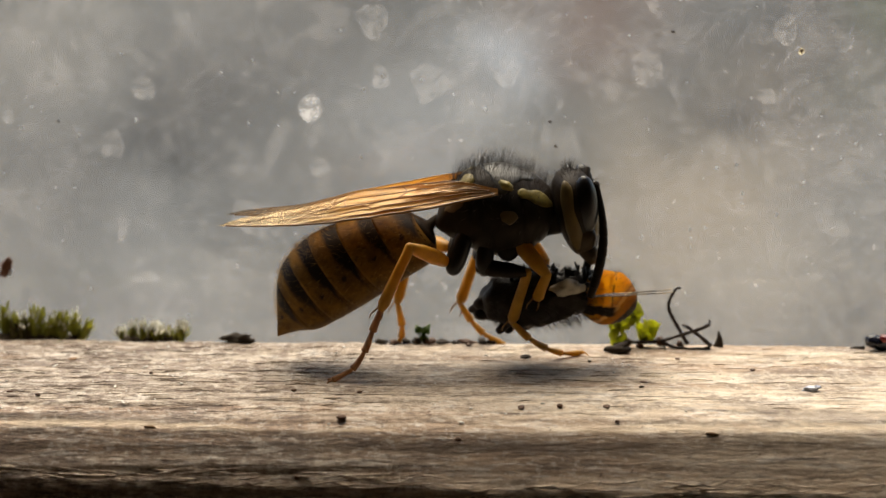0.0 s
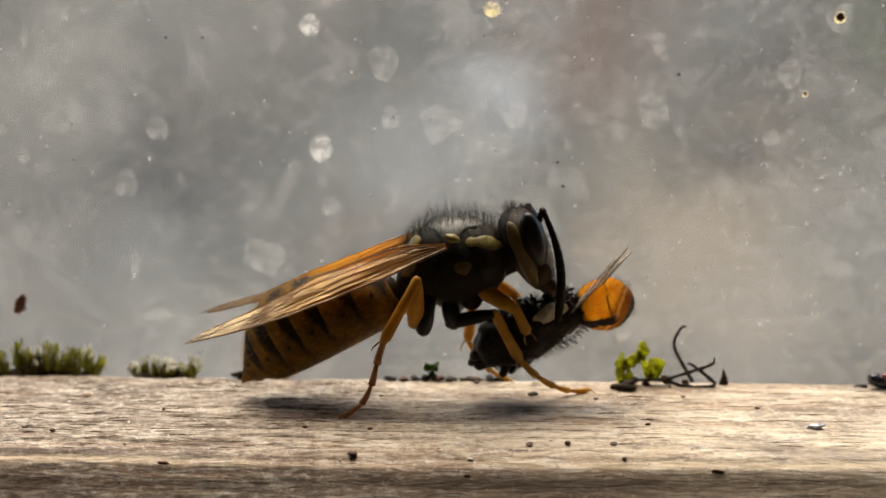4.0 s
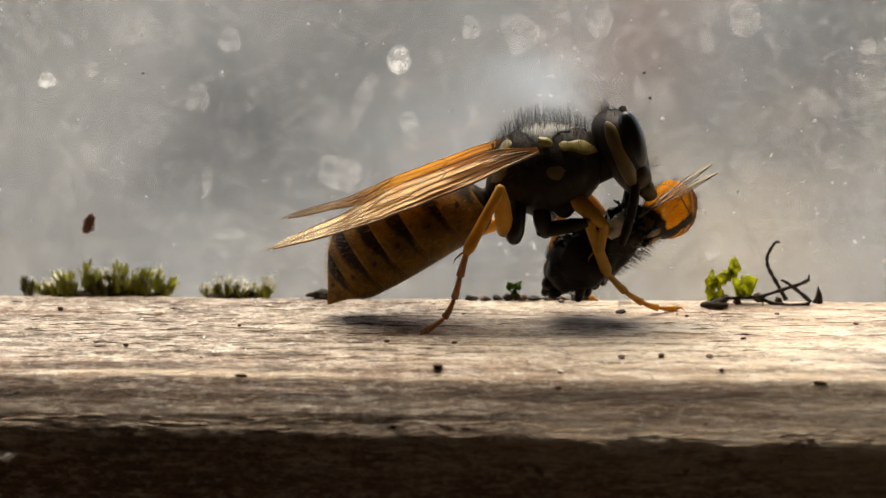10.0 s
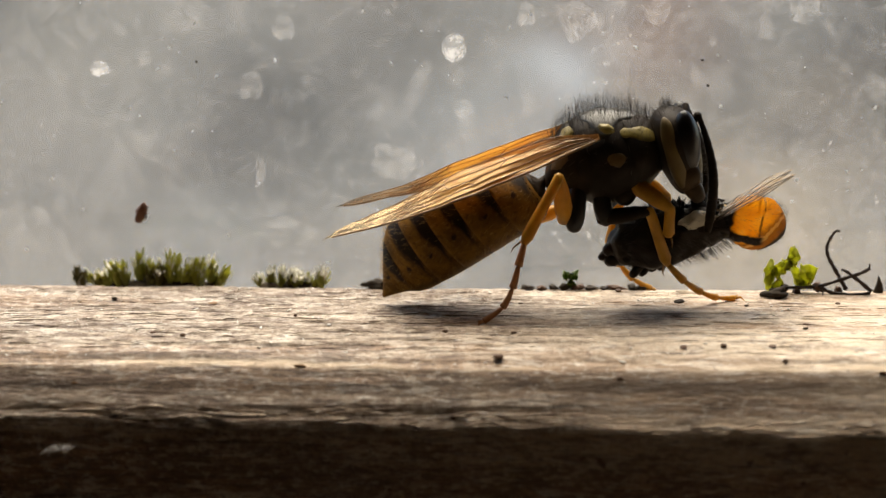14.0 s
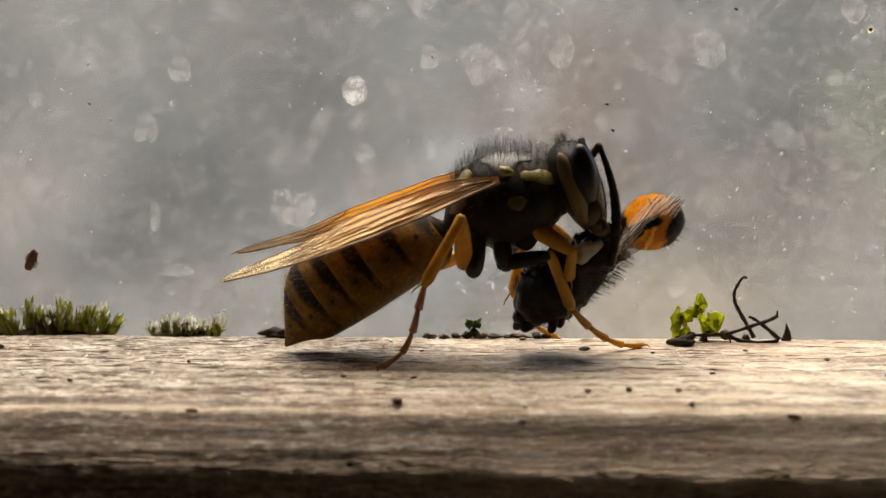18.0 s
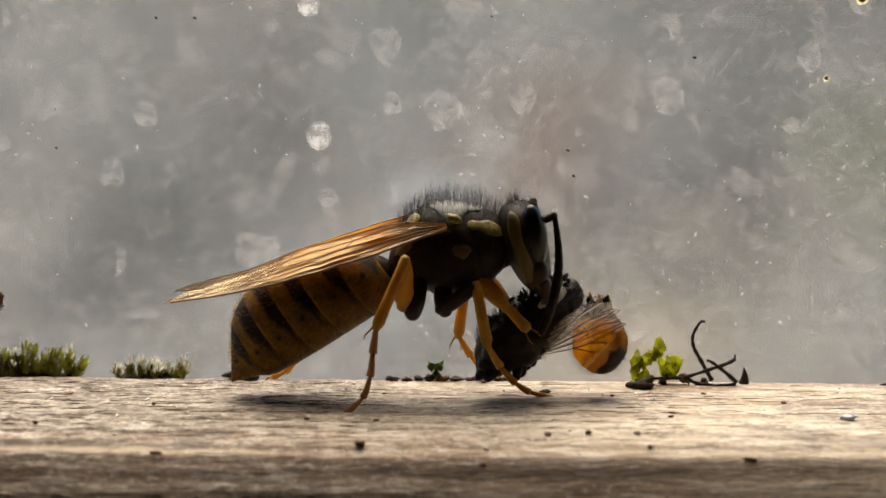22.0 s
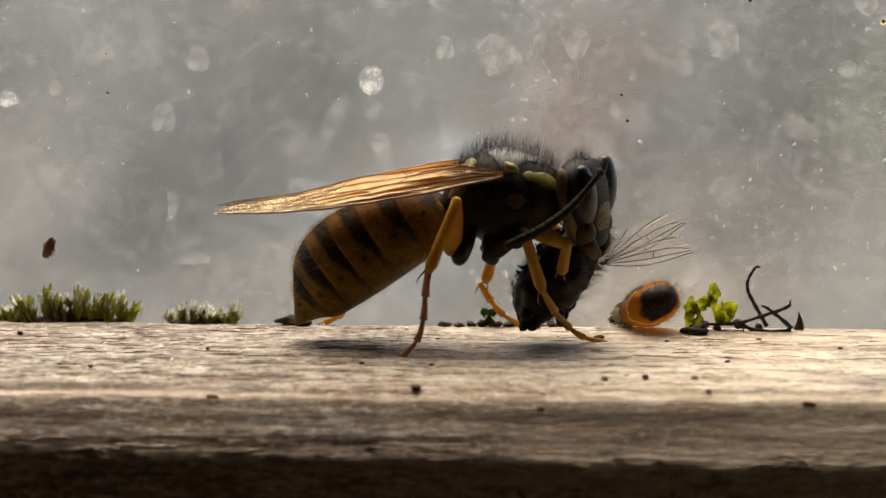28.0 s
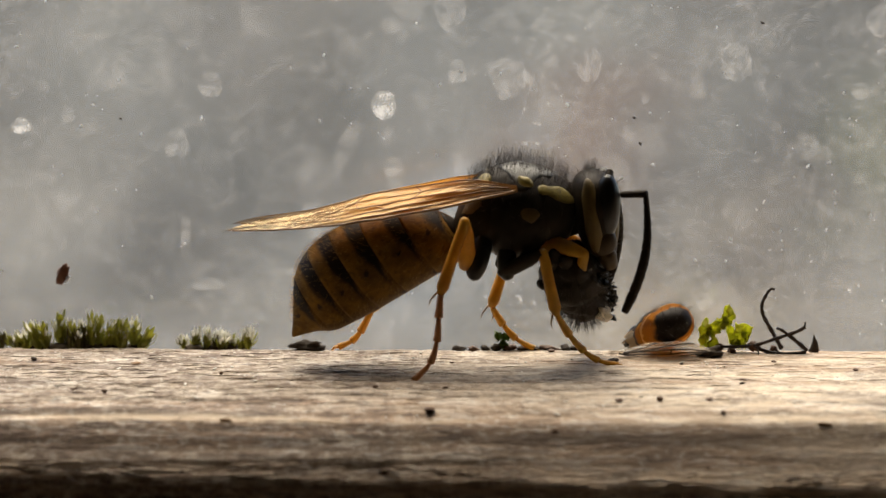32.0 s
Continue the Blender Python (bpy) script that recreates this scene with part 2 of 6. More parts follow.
def wing_material(name, color, clear, rough=0.25, tip=0.0, rusty=True):
    """A thin glossy membrane, partly clear (more so towards -x by tip), rust red at the root and brown-grey at the tip."""
    n = Nodes(name)
    h = n.noise(n.coords((260, 3000, 3000)), 1.0, 5, 0.62, 0.4)
    fold = n.noise(n.coords((110, 1300, 1300), (2, 3, 1)), 1.0, 3, 0.5, 0.5)
    x, y, z = n.split(n.coords())
    along = n.steps(n.math("ADD", x, n.math("MULTIPLY", n.math("SUBTRACT", fold, 0.5), 0.002)), -0.0002, -0.0103)
    stops = [(0.0, (0.66, 0.38, 0.14)), (0.2, tuple(v * k for v, k in zip(color, (1.0, 0.92, 0.85)))), (0.6, color), (0.80, (0.60, 0.40, 0.19)), (1.0, (0.50, 0.42, 0.32))]
    tone = n.ramp(along, stops) if rusty else n.ramp(along, [(0.0, color), (1.0, color)])
    col = n.mix(n.steps(h, 0.30, 0.52), n.mix(1.0, tone, (0.72, 0.58, 0.42), "MULTIPLY"), tone)
    low = n.steps(z, 0.0001, -0.0004)
    if rusty:
        col = n.mix(n.math("MULTIPLY", low, n.steps(x, -0.0075, -0.002, 0.0, 0.5)), col, (0.56, 0.28, 0.06))
    crease = n.steps(n.math("ABSOLUTE", n.math("SUBTRACT", fold, 0.5)), 0.004, 0.016, 1.0, 0.0)
    col = n.mix(n.math("MULTIPLY", crease, 0.55 if rusty else 0.15), col, (0.20, 0.085, 0.03))
    n.base(col, 0.45, 0.3)
    normal = n.bump(n.math("ADD", n.math("MULTIPLY", h, 0.6), fold), 0.9, 0.00012)
    t = n.add("BsdfTranslucent")
    n.put(t.inputs["Color"], col)
    n.link(normal, t.inputs["Normal"])
    thin = n.blend_shader(0.66, n.bsdf.outputs[0], t.outputs[0])
    open_part = n.math("ADD", clear, n.steps(x, -0.0040, -0.0095, 0.0, tip))
    open_part = n.math("SUBTRACT", open_part, n.math("MULTIPLY", crease, 0.35))
    if rusty:
        open_part = n.math("SUBTRACT", open_part, n.math("MULTIPLY", low, 0.12))
    open_part = n.math("MAXIMUM", open_part, 0.0)
    skin = n.blend_shader(open_part, thin, n.shader("Transparent", n.mix(0.62, (1.0, 1.0, 1.0), tone)))
    shine = n.add("BsdfGlossy")
    shine.inputs["Color"].default_value = (1.0, 0.80, 0.50, 1)
    shine.inputs["Roughness"].default_value = rough
    n.link(normal, shine.inputs["Normal"])
    edge_on = n.add("LayerWeight")
    edge_on.inputs["Blend"].default_value = 0.3
    n.link(normal, edge_on.inputs["Normal"])
    gloss = n.math("ADD", 0.02, n.math("MULTIPLY", edge_on.outputs["Facing"], 0.25))
    return n.surface(n.blend_shader(gloss, skin, shine.outputs[0]))


def fly_belly_material():
    """Glowing orange see-through flanks; black tip and stripe on the underside, ringed with brown and pale seams (x runs back)."""
    n = Nodes("orange_flanks")
    c = n.coords()
    x, y, z = n.split(c)
    wob = n.math("MULTIPLY", n.math("SUBTRACT", n.noise(c, 900, 4, 0.6), 0.5), 0.0008)
    tip = n.math("ADD", n.math("SUBTRACT", n.math("MULTIPLY", x, 0.72), n.math("MULTIPLY", z, 0.69)), wob)  # towards the hind underside
    stripe = n.math("ABSOLUTE", n.math("ADD", n.math("ADD", z, wob), 0.00042))
    dark = n.math("SUBTRACT", 1.0, n.steps(stripe, 0.00016, 0.00030))
    dark = n.math("MULTIPLY", dark, n.math("MULTIPLY", n.steps(y, -0.00018, -0.00038), n.steps(x, 0.0006, 0.0003)))  # on one flank only
    dark = n.math("MAXIMUM", dark, n.steps(tip, 0.00078, 0.00092))
    dark = n.math("MAXIMUM", dark, n.steps(n.math("ADD", x, wob), -0.00072, -0.00092))
    seam = n.steps(n.math("ABSOLUTE", n.math("SUBTRACT", n.math("ADD", x, n.math("MULTIPLY", wob, 0.4)), 0.00030)), 0.00002, 0.00006, 0.75, 0.0)
    dark = n.math("MAXIMUM", dark, n.math("MULTIPLY", seam, n.steps(n.noise(c, 1300, 2), 0.42, 0.52)))
    orange = n.mix(n.steps(n.noise(c, 1600, 4), 0.35, 0.7), (0.90, 0.40, 0.02), (0.98, 0.54, 0.04))
    brown = n.math("MAXIMUM", n.steps(tip, 0.00012, 0.00040), n.math("MULTIPLY", n.steps(z, 0.00025, -0.0001), n.steps(y, -0.00055, -0.0003, 0.0, 0.95)))
    orange = n.mix(brown, orange, (0.32, 0.155, 0.05))
    rim = n.steps(n.math("ABSOLUTE", n.math("SUBTRACT", tip, 0.00046)), 0.00009, 0.00003)
    orange = n.mix(n.math("MULTIPLY", rim, 0.6), orange, (0.85, 0.62, 0.34))
    col = n.mix(dark, orange, (0.016, 0.011, 0.008))
    n.base(col, 0.5, 0.12)
    n.bump(n.noise(c, 5200, 3), 0.3, 0.00003)
    clear = n.blend_shader(0.32, n.shader("Translucent", col), n.shader("Transparent", n.mix(brown, (1.0, 0.72, 0.16), (0.72, 0.50, 0.26))))
    return n.surface(n.blend_shader(n.math("MULTIPLY", n.math("SUBTRACT", 1.0, dark), 0.86), n.bsdf.outputs[0], clear))


def pane_material():
    """Dirty glass: clear, with a film of lit dust in drifts, round dried spots of several sizes, runs and bright grains."""
    n = Nodes("dusty_glass")
    c = n.coords()
    x, y, z = n.split(c)
    film = n.noise(c, 110, 5, 0.55, 0.3)
    blot = n.noise(c, 700, 6, 0.66, 0.9)
    runs = n.noise(n.coords((420, 420, 150)), 1.0, 5, 0.62)
    where = n.noise(n.coords((1, 1, 1), (0.3, 0.1, 0.2)), 90, 4, 0.55)
    where = n.math("ADD", where, n.math("MULTIPLY", x, 3.5))  # thicker towards +x
    f = n.math("ADD", n.steps(film, 0.3, 0.75, 0.035, 0.10), n.steps(runs, 0.56, 0.8, 0.0, 0.05))
    f = n.math("ADD", f, n.steps(blot, 0.50, 0.70, 0.0, 0.07))
    mottle = n.noise(n.coords((1500, 1500, 1900), (5, 0, 3)), 1.0, 5, 0.7, 1.4)
    f = n.math("ADD", f, n.math("MULTIPLY", n.steps(mottle, 0.47, 0.66, 0.0, 0.07), n.steps(where, 0.40, 0.66, 0.35, 1.0)))

    def spots(scale, small, large, strength, share, soft, shift):
        """Round dried spots, each of its own size; share of the cells hold one."""
        nonlocal f
        v = n.add("TexVoronoi")
        v.voronoi_dimensions = "2D"
        flat = n.add("CombineXYZ")
        warp = n.math("MULTIPLY", n.math("SUBTRACT", n.noise(c, scale * 2.2, 3, 0.6), 0.5), 0.5 / scale)
        n.link(n.math("ADD", n.math("ADD", x, shift), warp), flat.inputs[0])
        n.link(n.math("ADD", n.math("SUBTRACT", z, warp), shift), flat.inputs[1])
        n.link(flat.outputs[0], v.inputs["Vector"])
        v.inputs["Scale"].default_value = scale
        r, g, b = n.split(v.outputs["Color"])
        reach = n.math("ADD", small, n.math("MULTIPLY", n.math("MULTIPLY", r, r), large - small))
        inside = n.steps(n.math("DIVIDE", v.outputs["Distance"], reach), 1.0, soft)
        held = n.math("MULTIPLY", n.math("LESS_THAN", g, share), n.math("ADD", 0.25, n.math("MULTIPLY", b, 0.75)))
        f = n.math("ADD", f, n.math("MULTIPLY", n.math("MULTIPLY", inside, held), strength))

    spots(240, 0.05, 0.26, 0.07, 0.55, 0.75, 0.011)
    spots(520, 0.06, 0.30, 0.08, 0.5, 0.6, 0.023)
    spots(900, 0.05, 0.20, 0.15, 0.28, 0.1, 0.037)
    g = n.noise(c, 3600, 4, 0.68)
    f = n.math("ADD", f, n.math("MULTIPLY", n.steps(g, 0.57, 0.74, 0.0, 0.42), n.steps(where, 0.46, 0.66, 0.08, 1.0)))
    scratch = n.noise(n.coords((2600, 900, 1500), (2, 0, 1)), 1.0, 3, 0.6, 2.5)
    f = n.math("ADD", f, n.math("MULTIPLY", n.steps(scratch, 0.66, 0.76, 0.0, 0.16), n.steps(where, 0.5, 0.68, 0.0, 1.0)))
    dust = n.shader("Translucent", n.mix(film, (0.66, 0.66, 0.67), (0.78, 0.75, 0.70)))
    clear = n.blend_shader(0.04, n.shader("Transparent", (0.97, 0.99, 0.98)), n.shader("Glossy", (1.0, 1.0, 1.0), 0.02))
    return n.surface(n.blend_shader(n.math("MINIMUM", f, 0.9), clear, dust))


def film_material(name, color, thick, scale=1500):
    """A dried drop: a thin scattering film, thicker in grains."""
    n = Nodes(name)
    c = n.coords()
    f = n.steps(n.noise(c, scale, 6, 0.7), 0.40, 0.62, thick * 0.15, thick)
    dust = n.shader("Translucent", color)
    return n.surface(n.blend_shader(f, n.shader("Transparent", (1.0, 1.0, 1.0)), dust))


def garden_material():
    """The far garden out of focus: wide soft patches of grey, white haze, beige, dull red and green."""
    n = Nodes("soft_garden")
    c = n.coords()
    a = n.noise(c, 1.6, 1.0, 0.4, 0.3)
    b = n.noise(n.coords((1, 1, 1.3), (5, 2, 7)), 3.4, 2.0, 0.45)
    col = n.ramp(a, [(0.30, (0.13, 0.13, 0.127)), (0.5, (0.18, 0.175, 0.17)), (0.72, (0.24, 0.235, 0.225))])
    warped = n.add("VectorMath")
    warped.operation = "ADD"
    n.link(c, warped.inputs[0])
    n.link(n.math("MULTIPLY", n.math("SUBTRACT", b, 0.5), 0.45), warped.inputs[1])
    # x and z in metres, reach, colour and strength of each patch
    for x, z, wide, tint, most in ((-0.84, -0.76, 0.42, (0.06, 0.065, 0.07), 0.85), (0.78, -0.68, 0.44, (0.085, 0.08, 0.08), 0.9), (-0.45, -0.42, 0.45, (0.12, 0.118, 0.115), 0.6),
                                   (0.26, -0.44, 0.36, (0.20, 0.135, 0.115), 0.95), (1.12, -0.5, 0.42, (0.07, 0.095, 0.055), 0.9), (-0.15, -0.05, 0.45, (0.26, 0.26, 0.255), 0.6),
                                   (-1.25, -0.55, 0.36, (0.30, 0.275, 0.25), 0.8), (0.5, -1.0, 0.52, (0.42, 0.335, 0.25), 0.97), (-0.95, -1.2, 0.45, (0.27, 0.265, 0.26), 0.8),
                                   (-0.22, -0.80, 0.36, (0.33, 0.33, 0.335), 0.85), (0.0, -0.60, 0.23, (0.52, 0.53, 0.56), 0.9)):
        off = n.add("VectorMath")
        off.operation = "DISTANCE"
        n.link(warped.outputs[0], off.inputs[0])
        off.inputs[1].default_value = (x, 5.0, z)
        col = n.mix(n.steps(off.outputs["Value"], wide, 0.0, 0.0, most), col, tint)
    # the sheet glows by itself; daylight and haze are painted into the patches
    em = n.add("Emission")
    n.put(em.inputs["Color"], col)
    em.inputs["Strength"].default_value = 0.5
    return n.surface(em.outputs[0])


def plain(name, color, rough=0.7, spec=0.3, scale=900.0, vary=0.35):
    n = Nodes(name)
    c = n.coords()
    m = n.noise(c, scale, 4)
    col = n.mix(m, tuple(v * (1 - vary) for v in color), tuple(min(1, v * (1 + vary)) for v in color))
    n.base(col, rough, spec)
    n.bump(n.noise(c, scale * 4, 3), 0.5, 0.1 / scale)
    return n.mat


WOOD = wood_material()
BLACK = chitin("black_cuticle", (0.028, 0.020, 0.013), 0.5, 0.09)
BLACK_GLOSS = chitin("glossy_black", (0.014, 0.012, 0.010), 0.34, 0.4)
SHIELD = shield_material()
OLIVE = chitin("olive_yellow", (0.30, 0.235, 0.055), 0.42, 0.35, scale=4200)
CHEEK = chitin("dull_olive", (0.15, 0.10, 0.025), 0.5, 0.25, scale=1200)
LEG = glowing_chitin("amber_leg", (0.72, 0.38, 0.035), 0.38)
FOOT = glowing_chitin("rusty_foot", (0.60, 0.32, 0.15), 0.45)
EYE = chitin("dark_eye", (0.007, 0.005, 0.004), 0.28, 0.35, scale=6000)
FLANK = chitin("brown_yellow", (0.14, 0.088, 0.026), 0.45, 0.3)
JAW = chitin("brown_jaw", (0.055, 0.032, 0.010), 0.45, 0.2)
BANDED = gaster_material()
HAIR_PALE = glowing_chitin("golden_hair", (0.62, 0.42, 0.13), 0.6)
HAIR = plain("dark_hair", (0.042, 0.032, 0.023), 0.45)
WING = wing_material("amber_wing", (0.90, 0.57, 0.12), 0.50, 0.13, 0.38)
VEIN = chitin("wing_vein", (0.38, 0.20, 0.07), 0.25, 0.9)
FLY_BLACK = chitin("fly_black", (0.030, 0.022, 0.016), 0.55, 0.16)
FLY_BELLY = fly_belly_material()
TORN_SKIN = wing_material("torn_skin", (0.42, 0.28, 0.15), 0.35, 0.3, rusty=False)
FLY_PALE = glowing_chitin("pale_scale", (0.80, 0.73, 0.58), 0.45)
FLY_WING = wing_material("smoky_wing", (0.95, 0.94, 0.92), 0.94, 0.2, rusty=False)
PANE = pane_material()
STAIN = film_material("dried_drop", (0.86, 0.86, 0.85), 0.36)
STAIN_IN = film_material("dried_drop_middle", (0.85, 0.85, 0.84), 0.52, 1300)
STAIN_AMBER = film_material("amber_dried_drop", (0.95, 0.80, 0.42), 0.75)
STAIN_RIM = film_material("faint_rim", (0.86, 0.85, 0.83), 0.17, 2600)
STAIN_FAINT = film_material("faint_dried_drop", (0.82, 0.81, 0.79), 0.15, 1900)
SPECK = glowing_chitin("pale_grit", (0.80, 0.82, 0.84), 0.85)
SPECK_DARK = plain("dark_grit", (0.05, 0.03, 0.022))
CRUMB = plain("brown_grit", (0.11, 0.06, 0.035), 0.6, scale=3000)
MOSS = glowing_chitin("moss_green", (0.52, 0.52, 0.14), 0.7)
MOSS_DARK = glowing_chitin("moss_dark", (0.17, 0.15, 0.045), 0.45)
MOSS_PALE = glowing_chitin("moss_pale_tip", (0.94, 0.93, 0.86), 0.75)
LEAFY = glowing_chitin("yellow_green_leaf", (0.70, 0.72, 0.10), 0.78)
TWIG = plain("dark_twig", (0.035, 0.025, 0.02), 0.55, scale=2500)
GARDEN = garden_material()
PLASTER = plain("room_plaster", (0.30, 0.24, 0.18), 0.9, scale=20)

# ---- mesh helpers (millimetres) ----
def part(name, bm, material, parent=None, label="", at=None, smooth=True):
    """Link a bmesh, drawn in millimetres, as one mesh object under a thing or a part."""
    for v in bm.verts:
        v.co *= MM
    me = bpy.data.meshes.new(name)
    bm.to_mesh(me)
    bm.free()
    for m in material if isinstance(material, list) else [material]:
        me.materials.append(m)
    if smooth:
        me.shade_smooth()
    ob = new(name, me)
    if parent:
        ob.parent = parent
    if at is not None:
        ob.matrix_basis = at
    return tagged(ob, label=label)


def thing(name, label, category, at=None, group="", kind=""):
    ob = new(name)
    ob.empty_display_size = 0.002
    if at is not None:
        ob.matrix_basis = at
    return tagged(ob, label, category, group, kind)


def rings(bm, sections, n=20, cap=True, mat=0):
    """A skin over closed loops of points."""
    loops = [[bm.verts.new(p) for p in s] for s in sections]
    for a, b in zip(loops, loops[1:]):
        for i in range(n):
            bm.faces.new((a[i], a[(i + 1) % n], b[(i + 1) % n], b[i])).material_index = mat
    if cap:
        bm.faces.new(loops[0][::-1]).material_index = mat
        bm.faces.new(loops[-1]).material_index = mat
    return bm


def body(bm, rows, n=24, square=0.0, cap=True):
    """A body along x from rows (x, centre z, half width y, half height z)."""
    out = []
    for x, zc, ry, rz in rows:
        loop = []
        for i in range(n):
            a = 2 * math.pi * i / n
            c, s = math.cos(a), math.sin(a)
            k = 1 + square * (abs(c * s) * 2) ** 2 * 0.25
            loop.append((x, ry * c * k, zc + rz * s * k))
        out.append(loop)
    rings(bm, out, n, cap)
    bmesh.ops.recalc_face_normals(bm, faces=bm.faces)
    return bm


def curve_rows(rows, steps):
    """Rows resampled along a smooth curve (Catmull-Rom)."""
    p = np.array(rows, float)
    out = []
    for i in range(len(p) - 1):
        a, b, c, d = p[max(i - 1, 0)], p[i], p[i + 1], p[min(i + 2, len(p) - 1)]
        for k in range(steps):
            t = k / steps
            out.append(0.5 * (2 * b + (c - a) * t + (2 * a - 5 * b + 4 * c - d) * t * t + (3 * b - a - 3 * c + d) * t**3))
    out.append(p[-1])
    return [tuple(r) for r in out]


def tube(bm, points, radii, n=10, flat=1.0, mat=0):
    """A round rod along points, with a radius at each."""
    pts = [Vector(p) for p in points]
    out, side = [], None
    for i, p in enumerate(pts):
        d = (pts[min(i + 1, len(pts) - 1)] - pts[max(i - 1, 0)]).normalized()
        if side is None:
            side = d.cross(Vector((0, 1, 0.01)))
            side = side.normalized() if side.length > 1e-4 else Vector((1, 0, 0))
        side = (side - d * side.dot(d)).normalized()
        up = d.cross(side)
        r = radii[i] if isinstance(radii, (list, tuple)) else radii
        out.append([p + side * (r * math.cos(2 * math.pi * k / n)) + up * (r * flat * math.sin(2 * math.pi * k / n)) for k in range(n)])
    rings(bm, out, n, True, mat)
    return bm


def ball(bm, centre, radii, turn=(0, 0, 0), u=18, v=12, rough=0.0, seed=0.0, mat=0):
    m = Matrix.LocRotScale(centre, Euler([radians(a) for a in turn]), radii)
    made = bmesh.ops.create_uvsphere(bm, u_segments=u, v_segments=v, radius=1.0)["verts"]
    for w in made:
        k = 1 + rough * noise.noise(w.co * 1.7 + Vector((seed, seed * 2, 3)))
        w.co = m @ (w.co * k)
    if mat:
        for w in made:
            for f in w.link_faces:
                f.material_index = mat
    return bm


def box(bm, lo, hi):
    m = Matrix.LocRotScale([(a + b) / 2 for a, b in zip(lo, hi)], None, [b - a for a, b in zip(lo, hi)])
    bmesh.ops.create_cube(bm, size=1.0, matrix=m)
    return bm


def hairs(bm, roots, length, thick=0.012, bend=0.25, rng=random):
    """Thin tapered hairs from (point, direction) roots."""
    for p, d in roots:
        p, d = Vector(p), Vector(d).normalized()
        ln = length * rng.uniform(0.55, 1.15)
        side = d.cross(Vector((rng.uniform(-1, 1), rng.uniform(-1, 1), rng.uniform(-1, 1)))).normalized()
        mid, tip = p + d * ln * 0.55 + side * bend * ln * 0.1, p + d * ln + side * bend * ln * 0.35
        up = d.cross(side)
        base = [bm.verts.new(p + (side * math.cos(a) + up * math.sin(a)) * thick) for a in (0, 2.1, 4.2)]
        ring = [bm.verts.new(mid + (side * math.cos(a) + up * math.sin(a)) * thick * 0.7) for a in (0, 2.1, 4.2)]
        top = bm.verts.new(tip)
        for i in range(3):
            j = (i + 1) % 3
            bm.faces.new((base[i], base[j], ring[j], ring[i]))
            bm.faces.new((ring[i], ring[j], top))
    return bm


# ---- the setting ----
GLASS_Y, EDGE_Y = 4.4, 2.75  # inner face of the pane; back edge of the sill's top
rng = random.Random(7)


def sill_height(x, y):
    """Relief of the worn wood: fibres along x, lifted flakes and short cracks; rougher towards -x."""
    worn = 1 - 0.5 * min(1.0, max(0.0, (x + 8) / 12))
    v = noise.noise(Vector((x * 0.10, y * 3.0, 1.3))) * 0.055
    v += noise.noise(Vector((x * 0.05 + 4, y * 0.9, 7.7))) * 0.12
    v += noise.noise(Vector((x * 0.03, y * 2.1, 6.6))) * 0.06
    q = noise.noise(Vector((x * 0.45, y * 2.6, 3.1))) + 0.5 * noise.noise(Vector((x * 1.9, y * 5.0, 5.1)))
    v += 0.024 * worn * min(1.0, max(0.0, (q + 0.2) / 0.6))  # flakes that stand off with an edge
    k = abs(noise.noise(Vector((x * 0.14 + 9, y * 2.2, 2.2))) + 0.18 * noise.noise(Vector((x * 1.1, y * 5.0, 4.4))))
    v -= 0.026 * max(0.0, 1 - k / 0.08)  # cracks
    v += noise.noise(Vector((x * 3.1, y * 6.0, 9.1))) * 0.024 * worn + noise.noise(Vector((x * 1.3, y * 8.5, 2.9))) * 0.024 * worn
    return v * (1 - 0.5 * min(1.0, max(0.0, (x + 4) / 10)))


# the worn front edge: y and z
NOSE = [(-4.6, 0.0), (-5.6, -0.06), (-6.6, -0.24), (-7.25, -0.50), (-7.42, -0.70), (-7.78, -1.24), (-8.13, -1.80), (-8.25, -2.0), (-8.34, -2.3), (-8.41, -2.8), (-8.44, -3.6), (-8.44, -4.8)]


def sill_top(y):
    return float(np.interp(-y, [-p[0] for p in NOSE], [p[1] for p in NOSE]))


